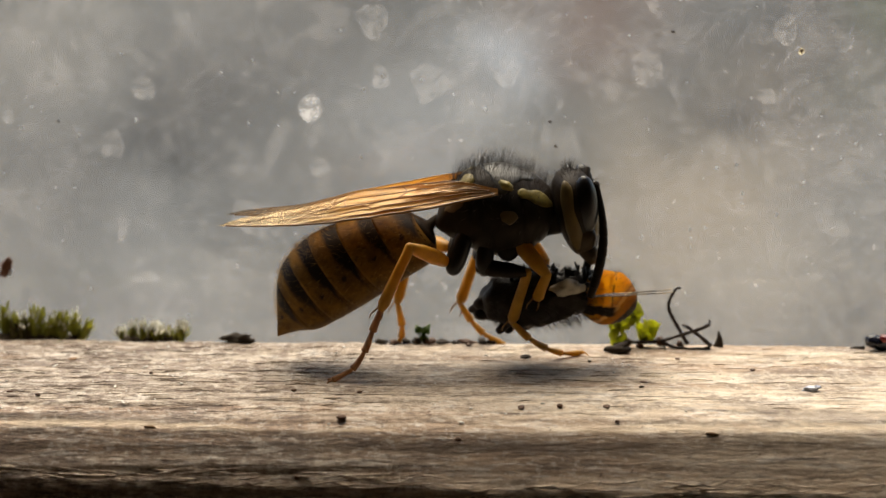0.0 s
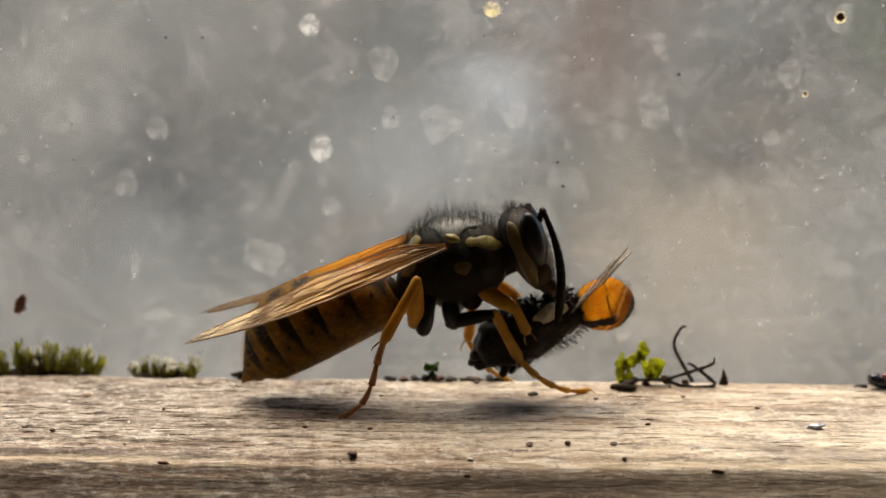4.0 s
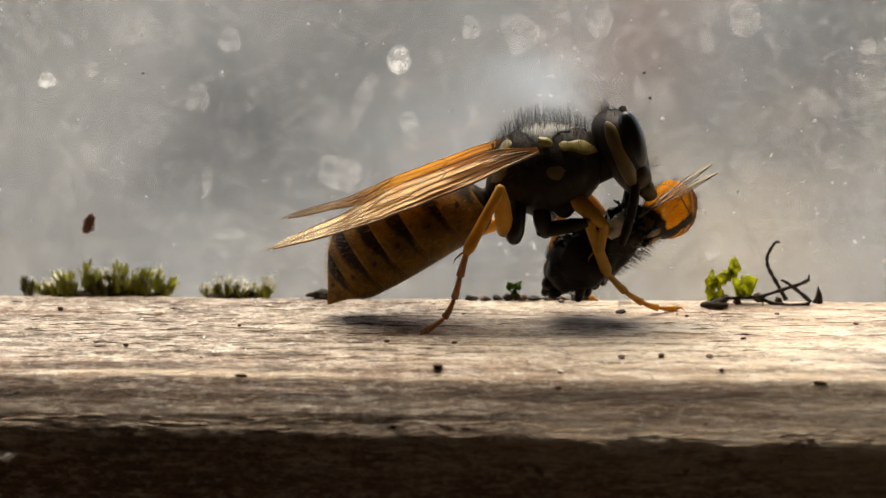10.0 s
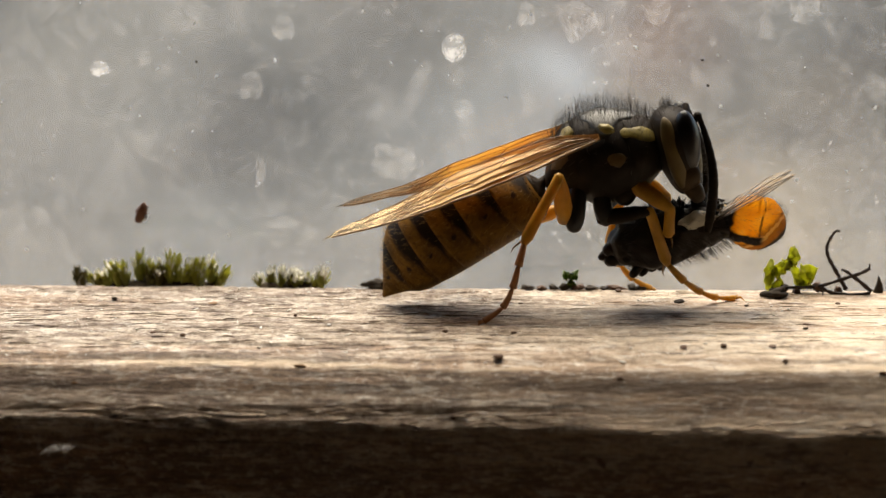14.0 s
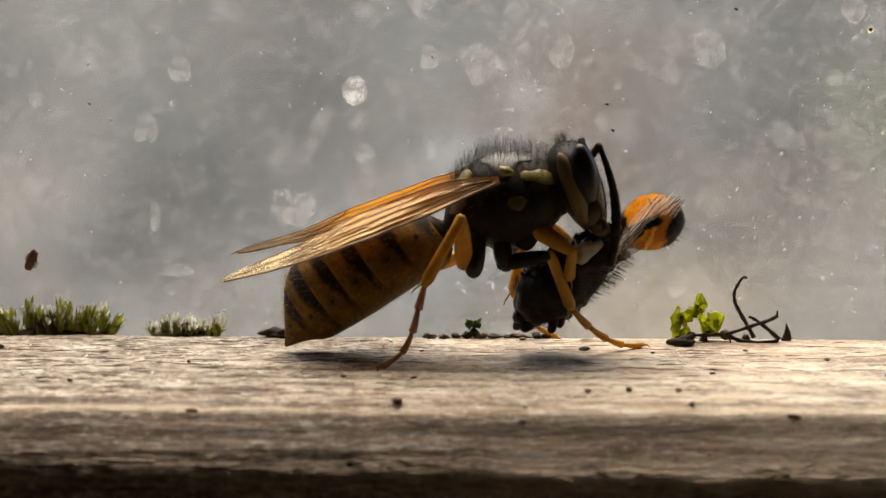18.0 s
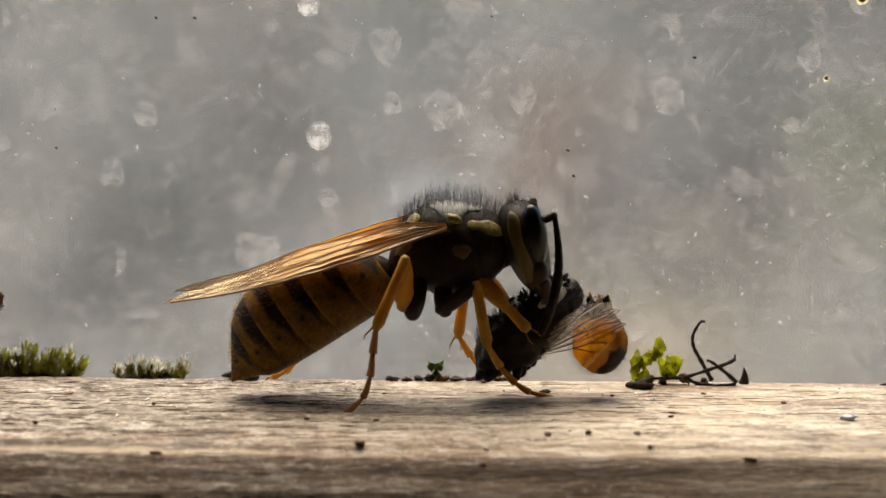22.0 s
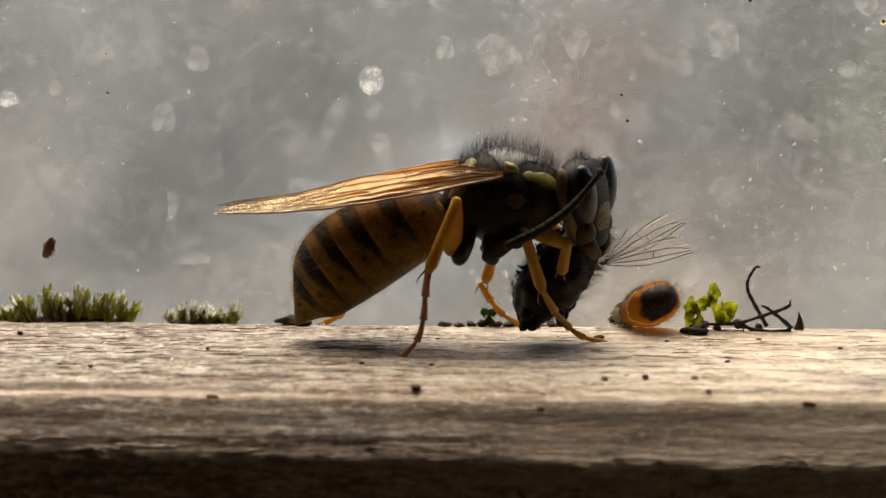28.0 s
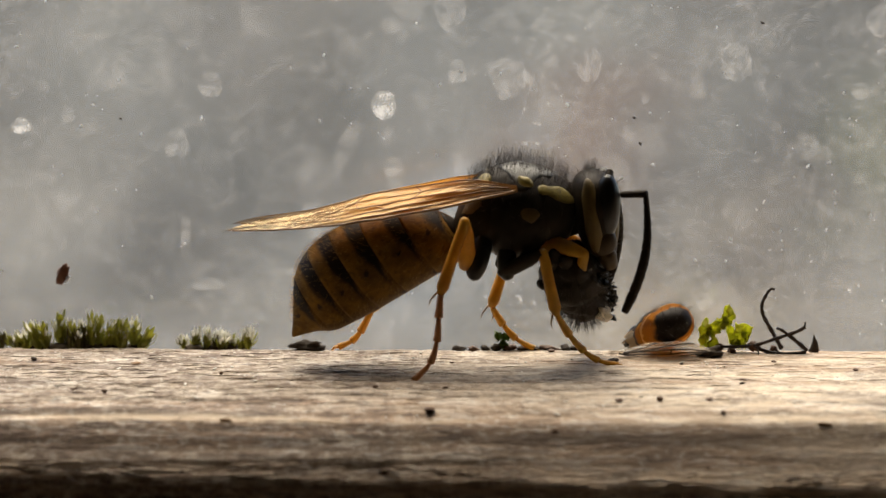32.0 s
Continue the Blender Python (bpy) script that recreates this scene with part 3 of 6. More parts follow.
def build_sill():
    # profile from the back foot over the top and the worn nose to the front face
    prof = [(2.95, -6.0), (2.9, -1.5), (2.82, -0.35)]
    prof += [(2.75 - 0.056 * i, sill_top(2.75 - 0.056 * i)) for i in range(1, 181)]
    prof += curve_rows(NOSE[4:] + [(-8.44, -9.0), (-8.42, -22.0)], 10)[1:]
    bm = bmesh.new()
    xs = [-640, -200, -60, -42, -30] + [-25 + 0.072 * i for i in range(695)] + [30, 42, 60, 200, 640]
    cols = []
    for x in xs:
        col = []
        for y, z in prof:
            drop = (0.34 + 0.010 * max(-25, min(25, x))) * max(0.0, min(1.0, (-0.7 - z) / 1.1))  # the worn slope runs lower towards +x
            y, z = y - 0.45 * drop, z - drop
            d = sill_height(x, y + z * 0.7) * (1.0 if z > -0.5 else 0.8 if z > -2.2 else 0.4) if z > -12 else 0.0
            edge = 0.12 * noise.noise(Vector((x * 0.4, 3.3, 0.2))) + 0.05 * noise.noise(Vector((x * 2.1, 1.1, 5)))
            col.append(bm.verts.new((x, y + (edge if y > 2.0 else 0) - (d if z < -1.6 else 0), z + (d if z > -1.6 else 0))))
        cols.append(col)
    for a, b in zip(cols, cols[1:]):
        for i in range(len(prof) - 1):
            bm.faces.new((a[i], a[i + 1], b[i + 1], b[i]))
    bmesh.ops.recalc_face_normals(bm, faces=bm.faces)
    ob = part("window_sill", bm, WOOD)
    return tagged(ob, "weathered grey-brown bare wooden window sill with worn rounded edge", "window sill", kind="structure")


def build_room():
    frame_wood = WOOD
    pane = thing("window_1", "dusty window pane with dried drops in a wooden frame", "window", mm(0, GLASS_Y, 0), kind="structure")
    bm = box(bmesh.new(), (-600, 0, -5), (600, 3, 1100))
    glass = part("pane", bm, PANE, pane, "dusty clear glass", smooth=False)
    glass.visible_shadow = False
    for name, lo, hi in (("window_frame", (-640, -10, -30), (-600, 14, 1140)), ("window_frame", (600, -10, -30), (640, 14, 1140)),
                         ("window_frame", (-600, -10, 1100), (600, 14, 1140)), ("window_frame", (-600, -1.2, -30), (600, 14, -5))):
        part(name, box(bmesh.new(), lo, hi), frame_wood, pane, smooth=False)
    for name, lo, hi in (("wall_north_left", (-1500, -8.0, -900), (-640, 130, 1500)), ("wall_north_right", (640, -8.0, -900), (1500, 130, 1500)),
                         ("wall_north_low", (-640, -8.0, -900), (640, 130, -40)), ("wall_north_high", (-640, -8.0, 1140), (640, 130, 1500)),
                         ("wall_south", (-1500, -2100, -900), (1500, -2000, 1500)), ("wall_west", (-1600, -2100, -900), (-1500, 130, 1500)),
                         ("wall_east", (1500, -2100, -900), (1600, 130, 1500)), ("floor", (-1600, -2100, -1000), (1600, 130, -900)),
                         ("ceiling", (-1600, -2100, 1500), (1600, 130, 1600))):
        ob = part(name, box(bmesh.new(), lo, hi), PLASTER, smooth=False)
        tagged(ob, "plain dim plastered " + name.split("_")[0] + " of the room", name.split("_")[0], kind="structure")
    bm = bmesh.new()
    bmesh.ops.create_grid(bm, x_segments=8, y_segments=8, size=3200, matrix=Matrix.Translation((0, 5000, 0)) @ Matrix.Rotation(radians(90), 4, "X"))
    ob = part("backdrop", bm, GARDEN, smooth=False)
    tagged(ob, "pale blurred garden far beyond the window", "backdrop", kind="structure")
    bm = bmesh.new()
    bmesh.ops.create_grid(bm, x_segments=4, y_segments=4, size=60000, matrix=Matrix.Translation((0, 0, -3100)))
    ob = part("ground", bm, plain("garden_soil", (0.12, 0.12, 0.07), 0.9, scale=2), smooth=False)
    tagged(ob, "dull green-brown garden ground outside", "ground", kind="structure")


build_sill()
build_room()


# ---- the wasp ----
def surf(x, zc, ry, rz, a):
    """A point and the outward way on an elliptic section at angle a."""
    return Vector((x, ry * math.cos(a), zc + rz * math.sin(a))), Vector((0, math.cos(a) / ry, math.sin(a) / rz)).normalized()


# rows (x, centre z, half width, half height); the root is the wing joint's height in the middle plane
THORAX = [(-2.2, -2.1, 0.25, 0.3), (-2.02, -1.78, 0.78, 0.8), (-1.65, -1.45, 1.18, 1.25), (-1.1, -1.32, 1.52, 1.54), (-0.4, -1.27, 1.74, 1.75), (0.3, -1.26, 1.76, 1.76),
          (0.9, -1.22, 1.66, 1.66), (1.4, -1.15, 1.5, 1.45), (1.8, -1.08, 1.25, 1.18), (2.1, -1.02, 0.9, 0.84), (2.2, -1.0, 0.5, 0.45)]


def patch(bm, rows, x0, x1, a0, a1, lift=0.05, thick=0.09, n=9, m=9):
    """A raised plate that follows the body between two stations and two angles, with rounded ends."""
    fine = curve_rows(rows, 12)
    xs = np.array([r[0] for r in fine])

    def at(x, a, out):
        zc, ry, rz = (np.interp(x, xs, [r[k] for r in fine]) for k in (1, 2, 3))
        p, d = surf(x, zc, ry, rz, a)
        return p + d * out
    top, low = [], []
    for i in range(n):
        u = i / (n - 1)
        row_t, row_l = [], []
        for j in range(m):
            v = j / (m - 1)
            # squeeze towards a lens shape
            w = math.sqrt(max(0.02, 1 - (2 * u - 1) ** 2))
            a = (a0 + a1) / 2 + (v - 0.5) * (a1 - a0) * w * (1 + 0.5 * noise.noise(Vector((u * 3.1, x0 * 2, a0)))) + 0.16 * (a1 - a0) * noise.noise(Vector((u * 2.3, a1, x1)))
            dome = math.sqrt(max(0.0, (1 - (2 * u - 1) ** 2) * (1 - (2 * v - 1) ** 2)))
            row_t.append(bm.verts.new(at(x0 + (x1 - x0) * u, a, lift * dome)))
            row_l.append(bm.verts.new(at(x0 + (x1 - x0) * u, a, -thick)))
        top.append(row_t)
        low.append(row_l)
    for i in range(n - 1):
        for j in range(m - 1):
            bm.faces.new((top[i][j], top[i + 1][j], top[i + 1][j + 1], top[i][j + 1]))
            bm.faces.new((low[i][j], low[i][j + 1], low[i + 1][j + 1], low[i + 1][j]))
    for j in range(m - 1):
        bm.faces.new((top[0][j], top[0][j + 1], low[0][j + 1], low[0][j]))
        bm.faces.new((top[-1][j + 1], top[-1][j], low[-1][j], low[-1][j + 1]))
    for i in range(n - 1):
        bm.faces.new((top[i + 1][0], top[i][0], low[i][0], low[i + 1][0]))
        bm.faces.new((top[i][-1], top[i + 1][-1], low[i + 1][-1], low[i][-1]))
    bmesh.ops.recalc_face_normals(bm, faces=bm.faces)
    return bm


def lobe(points, r):
    """A rounded drop along points."""
    fine = curve_rows(points, 5)
    n = len(fine) - 1
    return tube(bmesh.new(), fine, [r * math.sqrt(max(0.02, 1 - (2 * (0.12 + 0.88 * i / n) - 1) ** 2)) for i in range(n + 1)], 16)


def build_thorax(wasp):
    fine = curve_rows(THORAX, 8)
    bm = body(bmesh.new(), fine, 64)
    for v in bm.verts:  # seams between the plates and a gently pitted skin
        x = v.co.x
        k = -0.05 * math.exp(-(((x + 1.05 + 0.25 * (v.co.z + 1)) / 0.07) ** 2)) - 0.05 * math.exp(-(((x - 0.95 + 0.3 * (v.co.z + 1)) / 0.07) ** 2))
        k += 0.05 * noise.noise(v.co * 2.2) + 0.025 * noise.noise(v.co * 6)
        d = Vector((0, v.co.y, v.co.z + 0.95))
        v.co += d.normalized() * k
    th = part("thorax", bm, BLACK, wasp, "black hairy thorax with yellow marks")
    for s in (-1, 1):
        mid = math.pi if s < 0 else 0.0  # the side's level
        up = -1 if s < 0 else 1
        part("shoulder_stripe", patch(bmesh.new(), THORAX, 0.55, 2.05, mid + up * 0.50, mid + up * 0.88, 0.06, n=14), OLIVE, th, "dull yellow shoulder stripe")
        part("scutellum_spot", patch(bmesh.new(), THORAX, -1.78, -1.15, mid + up * 0.6, mid + up * 1.2, 0.12), OLIVE, th, "dull yellow spot")
        part("flank_spot", patch(bmesh.new(), THORAX, 0.1, 0.8, mid - up * 0.1, mid + up * 0.26, 0.03), FLANK, th, "brownish yellow spot")
        part("rear_spot", patch(bmesh.new(), THORAX, -2.05, -1.35, mid - up * 0.15, mid + up * 0.55, 0.04), FLANK, th, "brownish yellow spot")
        bm = ball(bmesh.new(), (0.06, s * 1.62, 0.04), (0.32, 0.22, 0.17), (0, 14, 0), 18, 12, 0.25, 2)
        part("wing_cap", bm, OLIVE, th, "small olive cap over the wing joint")
    part("back_shield", patch(bmesh.new(), THORAX, -1.0, 1.35, math.pi / 2 - 0.92, math.pi / 2 + 0.92, 0.07, n=18, m=18), SHIELD, th, "downy grey-black back shield")
    part("neck", tube(bmesh.new(), [(1.7, 0, -1.1), (2.2, 0, -1.0), (2.7, 0, -0.95)], [0.9, 0.75, 0.6], 14), BLACK, th, "short black neck")
    for s in (-1, 1):  # the dark hip pieces that hang under the thorax
        part("hind_hip", lobe([(-0.95, s * 0.9, -2.2), (-1.05, s * 1.1, -2.9), (-1.1, s * 1.25, -3.5), (-1.12, s * 1.3, -3.95)], 0.40), BLACK_GLOSS, th, "glossy black hip")
        part("middle_hip", lobe([(-0.1, s * 0.8, -2.3), (-0.05, s * 0.95, -2.9), (0.05, s * 1.0, -3.4), (0.2, s * 1.0, -3.72)], 0.36), BLACK_GLOSS, th, "glossy black hip")
        part("front_hip", lobe([(1.0, s * 0.65, -1.9), (0.8, s * 0.8, -2.5), (0.6, s * 0.85, -2.95)], 0.45), BLACK, th, "black hip")
    roots, r = [], random.Random(3)
    xs = np.array([q[0] for q in fine])
    for _ in range(1150):
        x = r.uniform(-2.05, 1.85)
        a = math.pi / 2 + r.gauss(0, 0.55) if r.random() < 0.92 else r.uniform(-math.pi, math.pi)
        p, d = surf(x, *(np.interp(x, xs, [q[k] for q in fine]) for k in (1, 2, 3)), a)
        roots.append((p - d * 0.02, d + Vector((r.uniform(-0.35, 0.25), r.uniform(-0.2, 0.2), r.uniform(-0.1, 0.3)))))
    part("hair", hairs(bmesh.new(), roots, 0.98, 0.0042, 0.6, r), HAIR, th, "fine dark hair")
    return th


GASTER = [(0.0, 0.0, 0.18, 0.2), (-0.15, -0.05, 0.45, 0.55), (-0.45, 0.0, 0.95, 1.0), (-0.9, 0.1, 1.35, 1.3), (-1.6, 0.3, 1.66, 1.46), (-2.5, 0.49, 1.84, 1.59),
          (-3.5, 0.66, 1.90, 1.70), (-4.5, 0.74, 1.82, 1.70), (-5.3, 0.72, 1.62, 1.58), (-6.0, 0.60, 1.30, 1.34), (-6.6, 0.44, 0.80, 0.82), (-7.15, 0.18, 0.36, 0.35), (-7.55, 0.0, 0.04, 0.05)]


def build_gaster(wasp):
    fine = curve_rows(GASTER, 6)
    xs = np.array([r[0] for r in fine])[::-1]

    def at(x):
        return tuple(float(np.interp(x, xs, np.array([r[k] for r in fine])[::-1])) for k in (1, 2, 3))
    bm = body(bmesh.new(), [(0.45, 0.05, 0.16, 0.16), (0.0, 0.0, 0.2, 0.22), (-0.15, *at(-0.15)), (-0.4, *at(-0.4))], 24)
    g = part("gaster", bm, BLACK, wasp, "banded yellow and black abdomen")
    cuts = [(-0.2, -1.6), (-1.45, -2.95), (-2.85, -4.15), (-4.0, -5.2), (-5.05, -6.2), (-6.05, -7.55)]
    for k, (x0, x1) in enumerate(cuts):
        rows, steps = [], 12
        for i in range(steps + 1):
            x = x0 + (x1 - x0) * i / steps
            zc, ry, rz = at(x)
            lip = 0.006 * (i / steps) if k < 5 else 0.03 * (1 - i / steps)
            if i == 0:
                lip = -0.06
            rows.append((x - x0, zc, ry + lip, rz + lip))
        if k < 5:  # turn the hind lip under
            zc, ry, rz = at(x1)
            rows.append((x1 - x0 - 0.02, zc, ry - 0.05, rz - 0.05))
        bm = body(bmesh.new(), rows, 40)
        part("tergite", bm, BANDED, g, "", mm(x0, 0, 0))
    roots, r = [], random.Random(5)
    for _ in range(1700):
        x = r.uniform(-7.2, -0.5)
        a = r.uniform(-math.pi, math.pi)
        zc, ry, rz = at(x)
        p, d = surf(x, zc, ry, rz, a)
        roots.append((p, d + Vector((-0.9, 0, 0))))
    for _ in range(900):  # a denser golden pile on the hind back
        x = r.uniform(-7.0, -3.2)
        zc, ry, rz = at(x)
        p, d = surf(x, zc, ry, rz, math.pi / 2 + r.gauss(0, 0.5))
        roots.append((p, d * 1.3 + Vector((-0.7, 0, 0))))
    part("hair", hairs(bmesh.new(), roots, 0.21, 0.0032, 0.3, r), HAIR_PALE, g, "short golden down")
    return g


def build_head(wasp):
    # rows run along z downwards through the face: (z, centre x, half depth x, half width y)
    rows = curve_rows([(1.72, -0.05, 0.15, 0.5), (1.6, -0.05, 0.5, 1.0), (1.3, -0.05, 0.76, 1.45), (0.8, -0.05, 0.9, 1.66), (0.2, -0.03, 0.92, 1.68), (-0.4, 0.0, 0.84, 1.5),
                       (-0.9, 0.06, 0.74, 1.22), (-1.3, 0.12, 0.62, 0.98), (-1.58, 0.16, 0.45, 0.7), (-1.68, 0.18, 0.2, 0.4)], 4)
    n = 32
    sec = []
    for z, xc, rx, ry in rows:
        sec.append([(xc + rx * math.cos(a) * (1.0 if math.cos(a) > 0 else 0.85), ry * math.sin(a), z) for a in (2 * math.pi * i / n for i in range(n))])
    bm = rings(bmesh.new(), sec, n)
    bmesh.ops.recalc_face_normals(bm, faces=bm.faces)
    head = part("head", bm, BLACK, wasp, "black and yellow head with large dark eyes")
    for s in (-1, 1):
        bm = bmesh.new()
        ball(bm, (0.44, s * 1.11, 0.42), (0.50, 0.56, 1.22), (s * -10, 6, 0), 32, 22)
        part("eye", bm, EYE, head, "large kidney-shaped glossy black eye")
        bm = ball(bmesh.new(), (-0.12, s * 1.19, 0.1), (0.36, 0.52, 1.45), (s * -9, -3, 0), 28, 20, 0.05, 3)
        part("cheek", bm, CHEEK, head, "olive yellow cheek band behind the eye")
        # jaw
        bm = tube(bmesh.new(), [(0.15, s * 0.85, -1.1), (0.32, s * 0.8, -1.5), (0.42, s * 0.5, -1.85), (0.4, s * 0.15, -2.0)], [0.36, 0.36, 0.28, 0.12], 12, 0.8)
        ball(bm, (0.16, s * 0.92, -0.9), (0.54, 0.42, 0.62), (s * -20, 14, 0), 20, 14)
        part("mandible", bm, JAW, head, "strong yellowish jaw")
        bm = ball(bmesh.new(), (0.1, s * 0.22, 1.66), (0.1, 0.1, 0.08))
        part("ocellus", bm, EYE, head)
    bm = ball(bmesh.new(), (0.62, 0, -0.55), (0.26, 0.8, 0.85), (0, 8, 0), 20, 14)
    part("face_shield", bm, CHEEK, head, "yellow face shield")
    part("ocellus", ball(bmesh.new(), (0.25, 0, 1.66), (0.1, 0.1, 0.08)), EYE, head)
    roots, r = [], random.Random(9)
    for _ in range(380):
        a, b = r.uniform(0, 2 * math.pi), r.uniform(0.1, 1.25)
        d = Vector((math.sin(b) * math.cos(a) * 0.6, math.sin(b) * math.sin(a), math.cos(b)))
        roots.append((Vector((d.x * 0.9, d.y * 1.45, 0.15 + d.z * 1.45)), d + Vector((r.uniform(-0.3, 0.3), 0, r.uniform(0, 0.4)))))
    for _ in range(120):
        z = r.uniform(-1.2, 1.2)
        roots.append((Vector((0.72, r.uniform(-0.8, 0.8), z)), Vector((1, r.uniform(-0.4, 0.4), r.uniform(-0.2, 0.4)))))
    part("hair", hairs(bmesh.new(), roots, 0.74, 0.0045, 0.6, r), HAIR, head, "fine dark hair")
    return head


def build_antenna(wasp, length):
    """Flagellum that hangs from its root along -z, slightly bowed, of beaded joints."""
    joints, first = 11, None
    for i in range(joints):
        pts, rad = [], []
        for k, f in ((-0.02, 0.9), (0.06, 0.96), (0.25, 1.0), (0.75, 1.02), (0.95, 0.98), (1.02, 0.9)):
            u = (i + k) / joints
            pts.append((0.38 * math.sin(max(0, u) * math.pi), 0.0, -u * length))
            rad.append((0.095 + 0.09 * min(1, max(0, u) * 1.8) - 0.05 * max(0, u - 0.88) / 0.12) * f)
        ob = part("antenna" if i == 0 else "antenna_joint", tube(bmesh.new(), pts, rad, 10), BLACK, first or wasp, "black beaded antenna" if i == 0 else "")
        first = first or ob
    return first


def build_wing(wasp, side):
    """A fore wing folded lengthwise over the hind wing: a stepped, creased blade that runs back along -x, with its veins."""
    n, m = 190, 34
    ups = [(0.0, 0.10), (0.05, 0.26), (0.12, 0.50), (0.2, 0.60), (0.35, 0.60), (0.50, 0.55), (0.58, 0.46), (0.67, 0.32), (0.76, 0.22), (0.86, 0.15), (0.94, 0.10), (1.0, -0.02)]
    lows = [(0.0, -0.12), (0.1, -0.24), (0.23, -0.36), (0.46, -0.44), (0.60, -0.46), (0.72, -0.40), (0.84, -0.30), (0.93, -0.19), (1.0, -0.09)]
    # sharp folds across the blade: share of its width and how far each lies out towards the room
    folds = [(0.0, 0.0), (0.34, 0.02), (0.42, 0.13), (0.72, 0.08), (0.80, 0.20), (1.0, 0.14)]

    def on(u, v, proud=0.0):
        up, low = (float(np.interp(u, [q[0] for q in r], [q[1] for q in r])) for r in (ups, lows))
        wander = 0.20 * noise.noise(Vector((u * 3 + v, v * 2, 4 + side))) + 0.04 * noise.noise(Vector((u * 21, v * 4, 1)))
        depth = float(np.interp(min(1, max(0, v + wander)), [q[0] for q in folds], [q[1] for q in folds]))
        grow = min(1.0, u * 4) * (1 - 0.55 * max(0, u - 0.75) / 0.25)
        y = -depth * grow * (1 + 1.4 * noise.noise(Vector((u * 8, v * 2, 7)))) - 0.10 * (0.5 - abs(noise.noise(Vector((u * 5 + v, v * 5 - u * 3, 9 + side))))) * grow
        lean = side * -1.1 * (1 - v) * math.sin(min(1, u * 2) * math.pi / 2) * (1 - 0.85 * max(0, u - 0.72) / 0.28)
        edge = 0.03 * (1 - u ** 4) * noise.noise(Vector((u * 14, v * 2, 8 + side)))
        return (-10.65 * u - 0.25 * v * u, y + lean - proud, up + (low - up) * v + edge)
    bm = bmesh.new()
    cols = [[bm.verts.new(on(i / n, j / m)) for j in range(m + 1)] for i in range(n + 1)]
    for a, b in zip(cols, cols[1:]):
        for j in range(m):
            bm.faces.new((a[j], a[j + 1], b[j + 1], b[j]))
    shell = bmesh.ops.extrude_face_region(bm, geom=list(bm.faces))["geom"]
    for g in shell:
        if isinstance(g, bmesh.types.BMVert):
            g.co.y += 0.012
    bmesh.ops.recalc_face_normals(bm, faces=bm.faces)
    wing = part("wing", bm, WING, wasp, "glossy amber see-through wing folded lengthwise")
    veins = [([(0.0, 0.9), (0.3, 0.97), (0.62, 0.98), (0.84, 0.97), (0.97, 0.9)], 0.045), ([(0.0, 0.72), (0.25, 0.80), (0.55, 0.86), (0.64, 0.96)], 0.03), ([(0.02, 0.55), (0.25, 0.62), (0.45, 0.66), (0.62, 0.72), (0.78, 0.64)], 0.022),
             ([(0.03, 0.35), (0.25, 0.42), (0.5, 0.46), (0.66, 0.40), (0.86, 0.42)], 0.02), ([(0.12, 0.02), (0.3, 0.01), (0.54, 0.01), (0.66, 0.02), (0.9, 0.04)], 0.02), ([(0.45, 0.66), (0.5, 0.46)], 0.016), ([(0.62, 0.95), (0.65, 0.66), (0.69, 0.40)], 0.018),
             ([(0.78, 0.64), (0.8, 0.94)], 0.016), ([(0.36, 0.44), (0.33, 0.22), (0.35, 0.02)], 0.02), ([(0.55, 0.44), (0.56, 0.2), (0.54, 0.02)], 0.022), ([(0.06, 0.2), (0.22, 0.2), (0.4, 0.24), (0.56, 0.2), (0.7, 0.25)], 0.016),
             ([(0.56, 0.2), (0.66, 0.45), (0.74, 0.72), (0.8, 0.94)], 0.02), ([(0.58, 0.55), (0.68, 0.62), (0.73, 0.85)], 0.014), ([(0.86, 0.42), (0.84, 0.06)], 0.014), ([(0.9, 0.4), (0.92, 0.9)], 0.012), ([(0.69, 0.40), (0.72, 0.08)], 0.016)]
    for v, r0 in veins:
        pts = [on(*p, 0.004) for p in curve_rows(v, 8)]
        part("vein", tube(bmesh.new(), pts, [r0 * 1.25 * (1 - 0.5 * i / len(pts)) for i in range(len(pts))], 6), VEIN, wing)
    return wing


def build_leg(wasp, name, femur, tibia, dark_femur=True):
    """Three keyed pieces, each drawn along -z from its upper joint."""
    f = tube(bmesh.new(), [(0, 0, 0.12), (0.02, 0, 0), (0.05, 0, -femur * 0.3), (0.03, 0, -femur * 0.7), (0, 0, -femur), (0, 0, -femur - 0.1)], [0.12, 0.24, 0.34, 0.3, 0.19, 0.08], 14, 0.85)
    fo = part(name + "_femur", f, BLACK if dark_femur else LEG, wasp, "stout black thigh" if dark_femur else "amber thigh")
    t = tube(bmesh.new(), [(0, 0, 0.16), (0, 0, 0.05), (0.02, 0, -tibia * 0.12), (0.0, 0, -tibia * 0.5), (0, 0, -tibia * 0.9), (0, 0, -tibia - 0.04)], [0.1, 0.19, 0.2, 0.205, 0.23, 0.12], 12, 0.8)
    to = part(name + "_tibia", t, LEG, wasp, "amber yellow shin")
    for dx in (-0.16, 0.1):
        s = tube(bmesh.new(), [(dx * 0.6, 0.05, -tibia + 0.1), (dx * 1.7, 0.1, -tibia - 0.35), (dx * 1.6, 0.1, -tibia - 0.55)], [0.045, 0.03, 0.006], 6)
        part("spur", s, VEIN, to)
    return fo, to


